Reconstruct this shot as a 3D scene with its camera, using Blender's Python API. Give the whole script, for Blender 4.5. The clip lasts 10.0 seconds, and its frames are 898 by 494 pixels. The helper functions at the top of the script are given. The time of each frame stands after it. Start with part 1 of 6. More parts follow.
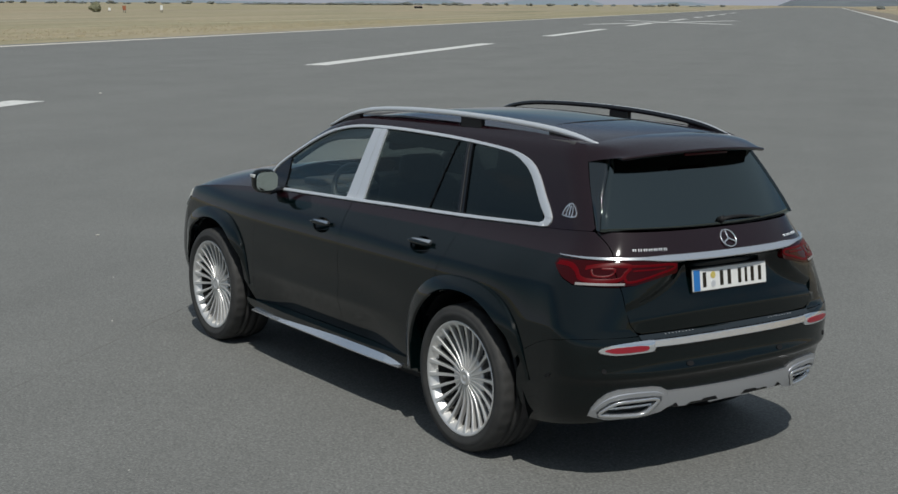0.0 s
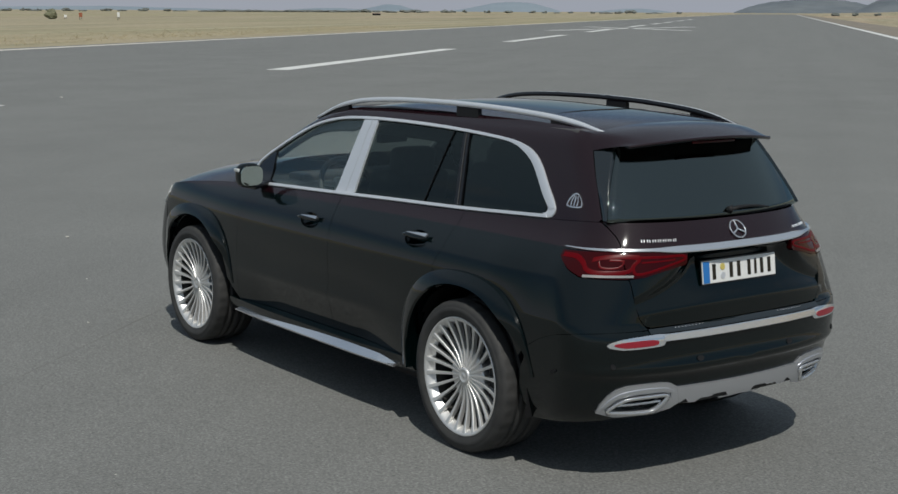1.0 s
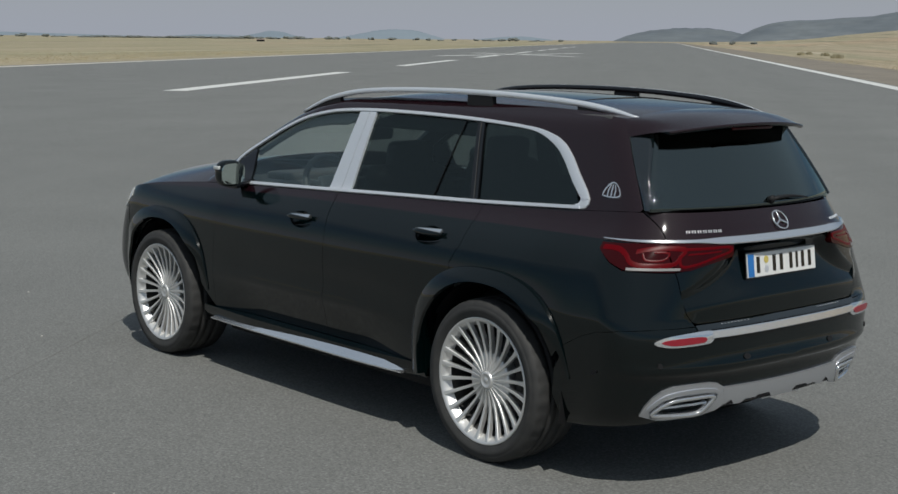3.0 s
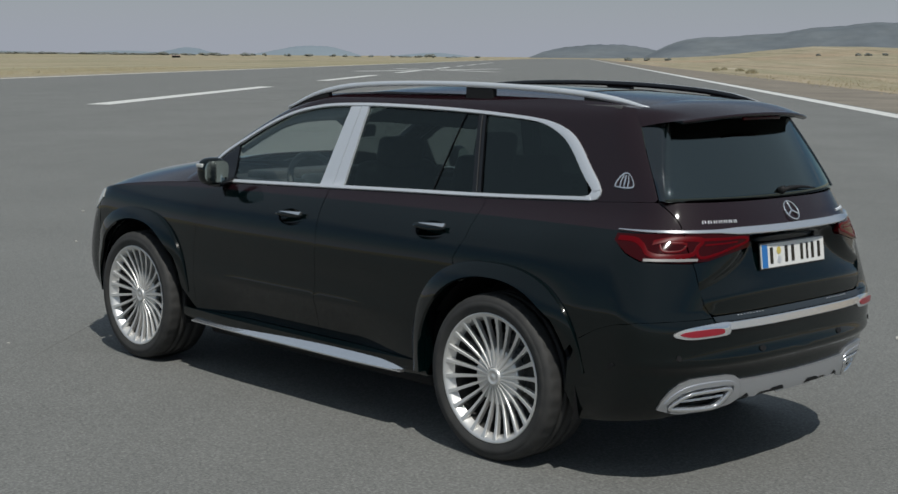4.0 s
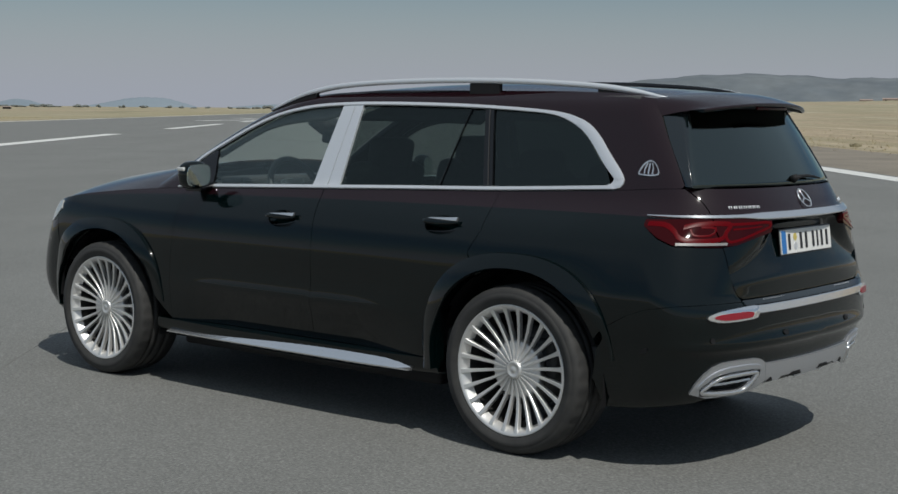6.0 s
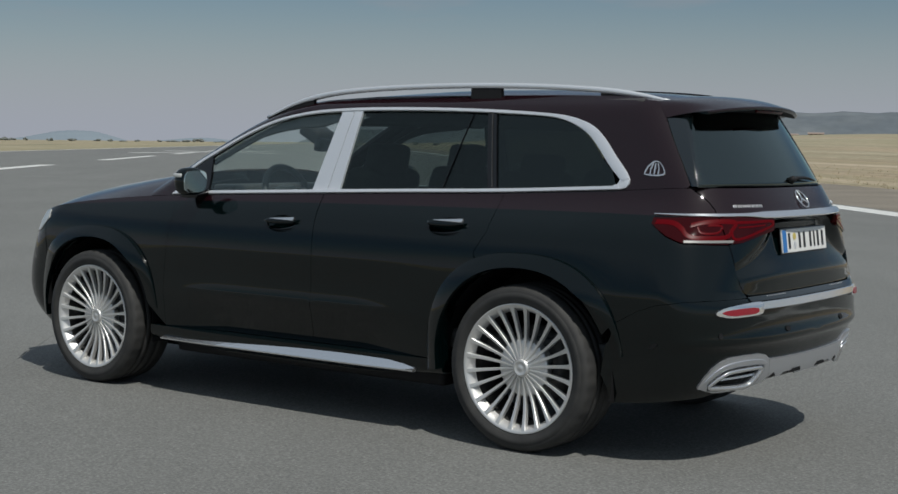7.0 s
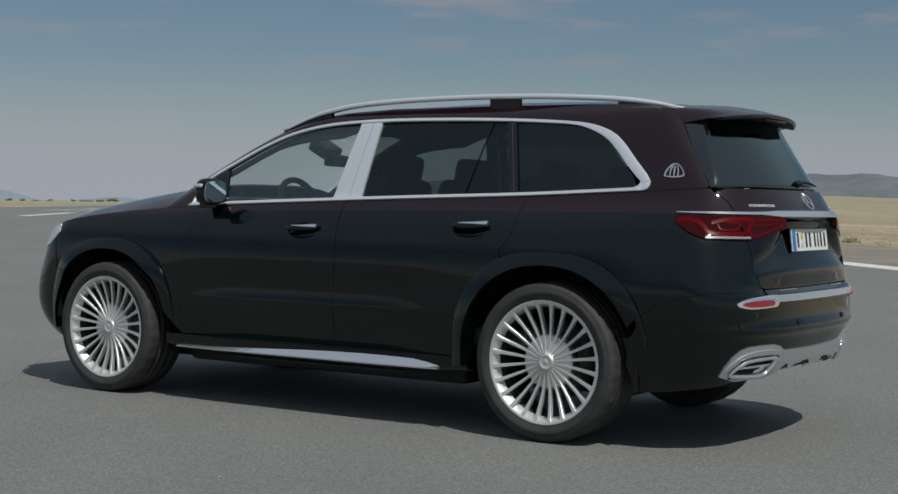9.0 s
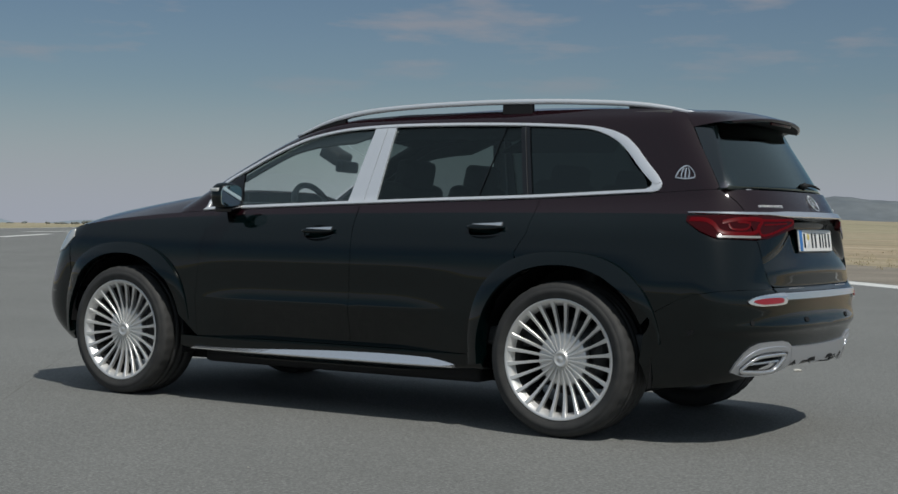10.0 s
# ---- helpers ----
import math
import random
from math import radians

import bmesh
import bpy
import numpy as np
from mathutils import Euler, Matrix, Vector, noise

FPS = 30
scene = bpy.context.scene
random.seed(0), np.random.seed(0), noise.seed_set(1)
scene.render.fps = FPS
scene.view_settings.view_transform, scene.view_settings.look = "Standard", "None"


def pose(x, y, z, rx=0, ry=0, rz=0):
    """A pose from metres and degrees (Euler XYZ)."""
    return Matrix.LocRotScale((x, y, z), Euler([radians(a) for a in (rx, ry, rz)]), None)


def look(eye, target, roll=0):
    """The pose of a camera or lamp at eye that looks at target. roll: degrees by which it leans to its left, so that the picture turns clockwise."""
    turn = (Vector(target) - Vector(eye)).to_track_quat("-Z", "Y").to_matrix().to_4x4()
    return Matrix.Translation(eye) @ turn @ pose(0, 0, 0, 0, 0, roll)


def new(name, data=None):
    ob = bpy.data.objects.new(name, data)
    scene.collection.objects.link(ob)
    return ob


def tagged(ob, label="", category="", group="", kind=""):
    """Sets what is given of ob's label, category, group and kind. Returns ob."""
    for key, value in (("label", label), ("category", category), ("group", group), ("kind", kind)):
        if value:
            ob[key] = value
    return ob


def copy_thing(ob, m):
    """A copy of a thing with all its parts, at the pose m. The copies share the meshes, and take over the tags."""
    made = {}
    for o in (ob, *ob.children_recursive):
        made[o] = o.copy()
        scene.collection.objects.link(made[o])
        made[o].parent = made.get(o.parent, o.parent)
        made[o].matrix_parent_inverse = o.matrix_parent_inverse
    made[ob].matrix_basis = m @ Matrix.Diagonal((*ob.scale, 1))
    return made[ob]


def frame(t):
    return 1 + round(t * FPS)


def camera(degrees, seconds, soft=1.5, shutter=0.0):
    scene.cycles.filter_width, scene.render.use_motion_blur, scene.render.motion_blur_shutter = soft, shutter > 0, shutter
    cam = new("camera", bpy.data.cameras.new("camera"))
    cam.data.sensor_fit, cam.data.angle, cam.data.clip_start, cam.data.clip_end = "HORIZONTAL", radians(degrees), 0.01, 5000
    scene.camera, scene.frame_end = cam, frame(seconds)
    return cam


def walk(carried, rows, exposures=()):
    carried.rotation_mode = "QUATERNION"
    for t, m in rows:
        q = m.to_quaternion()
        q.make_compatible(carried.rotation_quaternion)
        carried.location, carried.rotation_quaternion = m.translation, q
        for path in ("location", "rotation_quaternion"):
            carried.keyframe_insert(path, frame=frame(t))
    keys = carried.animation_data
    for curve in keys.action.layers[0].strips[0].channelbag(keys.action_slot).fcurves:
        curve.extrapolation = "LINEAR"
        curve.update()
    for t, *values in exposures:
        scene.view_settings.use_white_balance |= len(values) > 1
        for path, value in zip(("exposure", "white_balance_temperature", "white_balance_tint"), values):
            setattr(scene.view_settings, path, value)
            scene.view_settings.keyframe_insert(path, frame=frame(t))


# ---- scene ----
cam = camera(34.75, 10.0)
PATH = [
    (0.0, (7.759, -5.267, 2.408), (6.1297, -4.1565, 2.0727), 0.33),
    (0.5, (7.604, -5.271, 2.348), (5.9883, -4.1397, 2.0196), 0.21),
    (1.0, (7.43, -5.29, 2.29), (5.8326, -4.1322, 1.9648), 0.29),
    (1.5, (7.242, -5.326, 2.233), (5.6648, -4.1389, 1.9115), 0.37),
    (2.0, (7.045, -5.378, 2.175), (5.489, -4.1613, 1.8625), 0.44),
    (2.5, (6.844, -5.448, 2.116), (5.3113, -4.1982, 1.8162), 0.55),
    (4.0, (6.256, -5.751, 1.924), (4.8269, -4.3769, 1.66), 0.58),
    (4.5, (6.076, -5.879, 1.855), (4.6889, -4.4602, 1.6044), 0.63),
    (5.0, (5.91, -6.016, 1.783), (4.5614, -4.5576, 1.5493), 0.55),
    (5.5, (5.758, -6.161, 1.709), (4.4472, -4.6655, 1.4955), 0.51),
    (7.0, (5.402, -6.617, 1.479), (4.2023, -5.023, 1.3351), 0.62),
    (7.5, (5.317, -6.769, 1.402), (4.1451, -5.1522, 1.2835), 0.67),
    (8.0, (5.247, -6.918, 1.327), (4.099, -5.2828, 1.2321), 0.73),
    (8.5, (5.191, -7.063, 1.256), (4.0649, -5.4115, 1.18), 0.82),
    (9.0, (5.145, -7.203, 1.189), (4.037, -5.5393, 1.1303), 0.73),
    (9.5, (5.107, -7.339, 1.128), (4.0128, -5.6655, 1.0859), 0.71),
    (10.0, (5.072, -7.471, 1.075), (3.9914, -5.7888, 1.0483), 0.76),
]
walk(cam, [(t, look(eye, target, roll)) for t, eye, target, roll in PATH], [(0, 0.0, 6300, 8), (10, 0.0, 6300, 8)])

# ---- sky and sun ----
SUN_UP, SUN_AZ = 55.0, (0.895, -0.446)          # elevation in degrees, direction on the ground towards the sun
world = bpy.data.worlds.new("world")
scene.world = world
world.use_nodes = True
wn, wl = world.node_tree.nodes, world.node_tree.links
sky = wn.new("ShaderNodeTexSky")
sky.sky_type = "NISHITA"
sky.sun_disc = False
sky.sun_elevation = radians(SUN_UP)
sky.sun_rotation = math.atan2(SUN_AZ[0], SUN_AZ[1])
sky.air_density, sky.dust_density, sky.ozone_density = 1.0, 0.45, 2.6


def wnode(kind, **values):
    n = wn.new(kind)
    for k, v in values.items():
        n.inputs[k.replace("_", " ")].default_value = v
    return n


where = wn.new("ShaderNodeTexCoord")
split_dir = wn.new("ShaderNodeSeparateXYZ")
wl.new(where.outputs["Generated"], split_dir.inputs[0])
haze_amount = wnode("ShaderNodeMapRange", From_Min=0.0, From_Max=0.105, To_Min=0.93, To_Max=0.0)
haze_amount.interpolation_type = "SMOOTHSTEP"
wl.new(split_dir.outputs["Z"], haze_amount.inputs["Value"])
haze = wn.new("ShaderNodeMix")
haze.data_type = "RGBA"
haze.inputs["B"].default_value = (7.4, 7.75, 8.9, 1)
wl.new(haze_amount.outputs["Result"], haze.inputs["Factor"])
wl.new(sky.outputs[0], haze.inputs["A"])
# a thin even veil of high haze over the upper sky
veil_amount = wnode("ShaderNodeMapRange", From_Min=0.165, From_Max=0.34, To_Min=0.0, To_Max=0.72)
veil_amount.interpolation_type = "SMOOTHSTEP"
wl.new(split_dir.outputs["Z"], veil_amount.inputs["Value"])
veil = wn.new("ShaderNodeMix")
veil.data_type = "RGBA"
veil.inputs["B"].default_value = (6.6, 7.6, 8.6, 1)
wl.new(veil_amount.outputs["Result"], veil.inputs["Factor"])
wl.new(haze.outputs["Result"], veil.inputs["A"])
stretch = wn.new("ShaderNodeMapping")
stretch.inputs["Scale"].default_value = (9, 9, 46)
wl.new(where.outputs["Generated"], stretch.inputs["Vector"])
puffs = wnode("ShaderNodeTexNoise", Scale=1.0, Detail=5.0, Roughness=0.55)
wl.new(stretch.outputs[0], puffs.inputs["Vector"])
cover = wnode("ShaderNodeMapRange", From_Min=0.55, From_Max=0.70, To_Min=0.0, To_Max=0.55)
wl.new(puffs.outputs["Fac"], cover.inputs["Value"])
low_cut = wnode("ShaderNodeMapRange", From_Min=0.07, From_Max=0.13)
wl.new(split_dir.outputs["Z"], low_cut.inputs["Value"])
both_of = wn.new("ShaderNodeMath")
both_of.operation = "MULTIPLY"
wl.new(cover.outputs["Result"], both_of.inputs[0])
high_cut = wnode("ShaderNodeMapRange", From_Min=0.24, From_Max=0.34, To_Min=1.0, To_Max=0.0)
wl.new(split_dir.outputs["Z"], high_cut.inputs["Value"])
band_of = wn.new("ShaderNodeMath")
band_of.operation = "MULTIPLY"
wl.new(low_cut.outputs["Result"], band_of.inputs[0])
wl.new(high_cut.outputs["Result"], band_of.inputs[1])
wl.new(band_of.outputs[0], both_of.inputs[1])
cloud = wn.new("ShaderNodeMix")
cloud.data_type = "RGBA"
cloud.inputs["B"].default_value = (6.6, 6.2, 6.5, 1)
wl.new(both_of.outputs[0], cloud.inputs["Factor"])
wl.new(veil.outputs["Result"], cloud.inputs["A"])
bg = wn["Background"]
bg.inputs["Strength"].default_value = 0.046
wl.new(cloud.outputs["Result"], bg.inputs["Color"])

sun_data = bpy.data.lights.new("sun", "SUN")
sun_data.energy, sun_data.angle, sun_data.color = 3.05, radians(0.55), (1.0, 0.95, 0.87)
sun = new("sun", sun_data)
c = math.cos(radians(SUN_UP))
sun.matrix_world = look((c * SUN_AZ[0] * 30, c * SUN_AZ[1] * 30, math.sin(radians(SUN_UP)) * 30), (0, 0, 0))

# ---- materials ----
def material(name, base, rough=0.5, metal=0.0, coat=0.0, **more):
    m = bpy.data.materials.new(name)
    m.use_nodes = True
    b = m.node_tree.nodes["Principled BSDF"]
    b.inputs["Base Color"].default_value = (*base, 1)
    b.inputs["Roughness"].default_value = rough
    b.inputs["Metallic"].default_value = metal
    b.inputs["Coat Weight"].default_value = coat
    for k, v in more.items():
        b.inputs[k.replace("_", " ")].default_value = v
    return m


def vary(m, scale, low, high, detail=6.0, bump=0.0, second=None, rough=None, distance=0.01):
    """Mottle a material's colour between two values with noise at one or two scales, and give it relief."""
    nt = m.node_tree
    b = nt.nodes["Principled BSDF"]
    co = nt.nodes.new("ShaderNodeTexCoord")
    n1 = nt.nodes.new("ShaderNodeTexNoise")
    n1.inputs["Scale"].default_value, n1.inputs["Detail"].default_value = scale, detail
    nt.links.new(co.outputs["Object"], n1.inputs["Vector"])
    mix = nt.nodes.new("ShaderNodeMix")
    mix.data_type = "RGBA"
    mix.inputs["A"].default_value, mix.inputs["B"].default_value = (*low, 1), (*high, 1)
    ramp = nt.nodes.new("ShaderNodeMapRange")
    ramp.inputs["From Min"].default_value, ramp.inputs["From Max"].default_value = 0.3, 0.7
    nt.links.new(n1.outputs["Fac"], ramp.inputs["Value"])
    nt.links.new(ramp.outputs["Result"], mix.inputs["Factor"])
    out = mix.outputs["Result"]
    if second:
        scale2, amount = second
        n2 = nt.nodes.new("ShaderNodeTexNoise")
        n2.inputs["Scale"].default_value, n2.inputs["Detail"].default_value = scale2, 5
        nt.links.new(co.outputs["Object"], n2.inputs["Vector"])
        r2 = nt.nodes.new("ShaderNodeMapRange")
        r2.inputs["From Min"].default_value, r2.inputs["From Max"].default_value = 0.3, 0.7
        r2.inputs["To Min"].default_value, r2.inputs["To Max"].default_value = 1 - amount, 1 + amount
        nt.links.new(n2.outputs["Fac"], r2.inputs["Value"])
        mul = nt.nodes.new("ShaderNodeVectorMath")
        mul.operation = "SCALE"
        nt.links.new(out, mul.inputs[0])
        nt.links.new(r2.outputs["Result"], mul.inputs["Scale"])
        out = mul.outputs[0]
    nt.links.new(out, b.inputs["Base Color"])
    if bump:
        bp = nt.nodes.new("ShaderNodeBump")
        bp.inputs["Strength"].default_value, bp.inputs["Distance"].default_value = bump, distance
        nt.links.new(n1.outputs["Fac"], bp.inputs["Height"])
        nt.links.new(bp.outputs["Normal"], b.inputs["Normal"])
    return m


M_BLACK = material("black_paint", (0.0003, 0.0028, 0.0030), 0.32, 0.0, 1.0, Coat_Roughness=0.04, Coat_IOR=1.48, Specular_IOR_Level=0.04)
M_RED = material("maroon_paint", (0.0105, 0.0026, 0.0046), 0.5, 0.0, 1.0, Coat_Roughness=0.045, Coat_IOR=1.53, Specular_IOR_Level=0.05)
M_CHROME = material("bright_chrome", (0.84, 0.85, 0.87), 0.17, 0.9)
M_SATIN = material("satin_aluminium", (0.80, 0.82, 0.85), 0.40, 0.6)
M_RIM = material("polished_rim", (0.72, 0.715, 0.70), 0.40, 0.66)
# dark mottled grey for the inner barrel and the caliper
M_BARREL = vary(material("mottled_dark_barrel", (0.05, 0.05, 0.05), 0.6, 0.3), 30, (0.035, 0.035, 0.036), (0.07, 0.068, 0.065))
M_TYRE = vary(material("tyre_rubber", (0.03, 0.03, 0.03), 0.7), 14, (0.026, 0.026, 0.026), (0.042, 0.041, 0.039), 6)
M_DARK = material("black_plastic", (0.010, 0.010, 0.011), 0.65, Specular_IOR_Level=0.3)
M_SKID = material("brushed_silver", (0.66, 0.67, 0.70), 0.32, 0.82)
M_RIB_GLINT = material("pale_rib_glint", (0.48, 0.48, 0.50), 0.5, 0.3)
M_FIN = material("fin_gloss_black", (0.003, 0.006, 0.007), 0.04, 0.0, 0.0, IOR=1.95)
M_GLOSSBLK = material("gloss_black_trim", (0.005, 0.005, 0.006), 0.08, IOR=1.6)
M_ROOFGLASS = material("roof_glass_black", (0.004, 0.005, 0.006), 0.05, IOR=2.5)


def asphalt():
    """Weathered asphalt: stones, worn patches, and long streaks along the runway."""
    m = material("asphalt", (0.18, 0.18, 0.17), 0.86)
    nt = m.node_tree
    b = nt.nodes["Principled BSDF"]

    def node(kind, **v):
        n = nt.nodes.new(kind)
        for k, x in v.items():
            n.inputs[k.replace("_", " ")].default_value = x
        return n

    def spread(out, lo, hi, to0, to1):
        r = node("ShaderNodeMapRange", From_Min=lo, From_Max=hi, To_Min=to0, To_Max=to1)
        nt.links.new(out, r.inputs["Value"])
        return r.outputs["Result"]

    def times(a, c):
        n = nt.nodes.new("ShaderNodeMath")
        n.operation = "MULTIPLY"
        nt.links.new(a, n.inputs[0])
        nt.links.new(c, n.inputs[1])
        return n.outputs[0]

    co = nt.nodes.new("ShaderNodeTexCoord")
    along = nt.nodes.new("ShaderNodeMapping")
    along.vector_type = "TEXTURE"
    along.inputs["Rotation"].default_value = (0, 0, math.atan2(0.754, -0.657))
    along.inputs["Scale"].default_value = (26.0, 1.0, 1.0)
    nt.links.new(co.outputs["Object"], along.inputs["Vector"])
    streak = node("ShaderNodeTexNoise", Scale=0.55, Detail=5.0, Roughness=0.6)
    nt.links.new(along.outputs[0], streak.inputs["Vector"])
    patch = node("ShaderNodeTexNoise", Scale=0.35, Detail=7.0, Roughness=0.6)
    grain = node("ShaderNodeTexNoise", Scale=70.0, Detail=8.0, Roughness=0.75)
    stones = node("ShaderNodeTexVoronoi", Scale=55.0)
    for n in (patch, grain, stones):
        nt.links.new(co.outputs["Object"], n.inputs["Vector"])
    f = times(spread(streak.outputs["Fac"], 0.3, 0.7, 0.95, 1.05), spread(patch.outputs["Fac"], 0.3, 0.7, 0.93, 1.07))
    f = times(f, spread(grain.outputs["Fac"], 0.3, 0.7, 0.50, 1.50))
    f = times(f, spread(stones.outputs["Distance"], 0.0, 0.6, 1.22, 0.86))
    tone = nt.nodes.new("ShaderNodeVectorMath")
    tone.operation = "SCALE"
    tone.inputs[0].default_value = (0.183, 0.185, 0.176)
    nt.links.new(f, tone.inputs["Scale"])
    nt.links.new(tone.outputs[0], b.inputs["Base Color"])
    bump = node("ShaderNodeBump", Strength=0.6, Distance=0.006)
    nt.links.new(grain.outputs["Fac"], bump.inputs["Height"])
    nt.links.new(bump.outputs["Normal"], b.inputs["Normal"])
    return m


M_ASPHALT = asphalt()
M_PAINT_OLD = vary(material("dusty_line_paint", (0.5, 0.46, 0.4), 0.85), 1.5, (0.52, 0.48, 0.42), (0.72, 0.68, 0.62), 8)
M_PAINT = vary(material("line_paint", (0.7, 0.7, 0.68), 0.7), 6, (0.55, 0.55, 0.53), (0.75, 0.75, 0.72), 8)


def dry_field():
    """Mown straw field: long bands along the runway, patches of paler and pinkish ground, fine stubble."""
    m = material("dry_grass", (0.4, 0.34, 0.22), 0.95)
    nt = m.node_tree
    b = nt.nodes["Principled BSDF"]
    co = nt.nodes.new("ShaderNodeTexCoord")

    def noise(scale, stretch, detail, rough=0.6):
        mp = nt.nodes.new("ShaderNodeMapping")
        mp.vector_type = "TEXTURE"
        mp.inputs["Rotation"].default_value = (0, 0, math.atan2(0.754, -0.657))
        mp.inputs["Scale"].default_value = (stretch, 1, 1)
        nt.links.new(co.outputs["Object"], mp.inputs["Vector"])
        n = nt.nodes.new("ShaderNodeTexNoise")
        n.inputs["Scale"].default_value, n.inputs["Detail"].default_value, n.inputs["Roughness"].default_value = scale, detail, rough
        nt.links.new(mp.outputs[0], n.inputs["Vector"])
        return n.outputs["Fac"]

    def ramp(fac, stops):
        r = nt.nodes.new("ShaderNodeValToRGB")
        while len(r.color_ramp.elements) < len(stops):
            r.color_ramp.elements.new(0.5)
        for e, (p, c) in zip(r.color_ramp.elements, stops):
            e.position, e.color = p, (*c, 1)
        nt.links.new(fac, r.inputs["Fac"])
        return r.outputs["Color"]

    def mix(kind, amount, p, q):
        n = nt.nodes.new("ShaderNodeMix")
        n.data_type, n.blend_type = "RGBA", kind
        n.inputs["Factor"].default_value = amount
        nt.links.new(p, n.inputs["A"])
        nt.links.new(q, n.inputs["B"])
        return n.outputs["Result"]

    bands = ramp(noise(0.085, 22.0, 6.0), ((0.34, (0.185, 0.178, 0.108)), (0.45, (0.385, 0.320, 0.225)), (0.55, (0.270, 0.248, 0.158)), (0.68, (0.470, 0.400, 0.300))))
    wide = ramp(noise(0.006, 3.0, 4.0), ((0.38, (0.95, 0.97, 0.88)), (0.52, (1.0, 1.0, 1.0)), (0.66, (1.10, 0.98, 0.96))))
    stubble = noise(1.4, 3.0, 9.0, 0.7)
    fine = ramp(stubble, ((0.30, (0.66, 0.66, 0.62)), (0.70, (1.28, 1.28, 1.28))))
    col = mix("MULTIPLY", 1.0, mix("MULTIPLY", 1.0, bands, wide), fine)
    nt.links.new(col, b.inputs["Base Color"])
    bump = nt.nodes.new("ShaderNodeBump")
    bump.inputs["Strength"].default_value, bump.inputs["Distance"].default_value = 0.4, 0.2
    nt.links.new(stubble, bump.inputs["Height"])
    nt.links.new(bump.outputs["Normal"], b.inputs["Normal"])
    return m


M_GRASS = dry_field()
# distance haze is mixed into both hill colours, more on the farther hills
M_HILL_NEAR = vary(material("hazed_wooded_ridge", (0.2, 0.2, 0.2), 1.0), 0.010, (0.105, 0.124, 0.142), (0.152, 0.170, 0.180), 8, second=(0.035, 0.12))
M_HILL = vary(material("hazed_far_hill", (0.2, 0.2, 0.2), 1.0), 0.004, (0.195, 0.24, 0.28), (0.24, 0.285, 0.32), 6)


M_GRAVEL = vary(material("gravel_shoulder", (0.22, 0.19, 0.15), 0.95), 12, (0.17, 0.15, 0.12), (0.26, 0.225, 0.18), 8, 0.4, (0.3, 0.2))


def window_glass(name, tint, least=0.05):
    """A thin pane: tinted, clear, with the sky's reflection on it."""
    m = bpy.data.materials.new(name)
    m.use_nodes = True
    nt = m.node_tree
    nt.nodes.remove(nt.nodes["Principled BSDF"])
    clear, gloss = nt.nodes.new("ShaderNodeBsdfTransparent"), nt.nodes.new("ShaderNodeBsdfGlossy")
    clear.inputs["Color"].default_value = (*tint, 1)
    gloss.inputs["Color"].default_value = (0.84, 0.98, 0.95, 1)
    gloss.inputs["Roughness"].default_value = 0.01
    lw, power, mix = nt.nodes.new("ShaderNodeLayerWeight"), nt.nodes.new("ShaderNodeMath"), nt.nodes.new("ShaderNodeMixShader")
    power.operation = "POWER"
    power.inputs[1].default_value = 4.5
    span = nt.nodes.new("ShaderNodeMapRange")
    span.inputs["To Min"].default_value = least
    nt.links.new(lw.outputs["Facing"], power.inputs[0])
    nt.links.new(power.outputs[0], span.inputs["Value"])
    nt.links.new(span.outputs["Result"], mix.inputs[0])
    nt.links.new(clear.outputs[0], mix.inputs[1])
    nt.links.new(gloss.outputs[0], mix.inputs[2])
    nt.links.new(mix.outputs[0], nt.nodes["Material Output"].inputs["Surface"])
    return m


M_GLASS = window_glass("clear_glass", (0.90, 0.95, 0.92), 0.12)
M_PRIVACY = window_glass("privacy_glass", (0.165, 0.20, 0.195), 0.055)
M_QUARTER = window_glass("dark_privacy_glass", (0.035, 0.045, 0.045), 0.065)
M_BACKLIGHT = window_glass("rear_privacy_glass", (0.004, 0.005, 0.005), 0.15)
M_LAMP = material("lamp_red", (0.031, 0.0008, 0.0016), 0.06, 0.0, 0.0, Specular_IOR_Level=0.22)
M_LAMPLIT = material("lamp_light_guide", (0.100, 0.0014, 0.004), 0.3, 0.0, 0.0, Specular_IOR_Level=0.08)
M_REFLECTOR = material("red_reflector", (0.26, 0.010, 0.022), 0.35, 0.0, 0.3)
M_LAMPWHITE = material("lamp_clear", (0.55, 0.56, 0.55), 0.2, 0.0, 1.0)
M_REVERSE = material("reversing_lamp", (0.26, 0.25, 0.245), 0.35, 0.0, 0.2)
M_WHITE = material("plate_white", (0.75, 0.75, 0.73), 0.4)
M_BLUE = material("plate_blue", (0.025, 0.17, 0.48), 0.4)
M_YELLOW = material("seal_yellow", (0.55, 0.45, 0.12), 0.5)
M_CABIN = vary(material("cabin_leather", (0.035, 0.037, 0.038), 0.55), 25, (0.030, 0.032, 0.033), (0.048, 0.05, 0.05))
M_CREAM = material("cabin_light_trim", (0.45, 0.43, 0.38), 0.4)
M_MIRROR = material("mirror_glass", (0.60, 0.69, 0.67), 0.02, 1.0)
M_LINING = material("roof_lining", (0.06, 0.06, 0.062), 0.9)
M_JOINT = vary(material("joint_tar", (0.16, 0.16, 0.15), 0.9), 3, (0.165, 0.166, 0.157), (0.20, 0.20, 0.19))
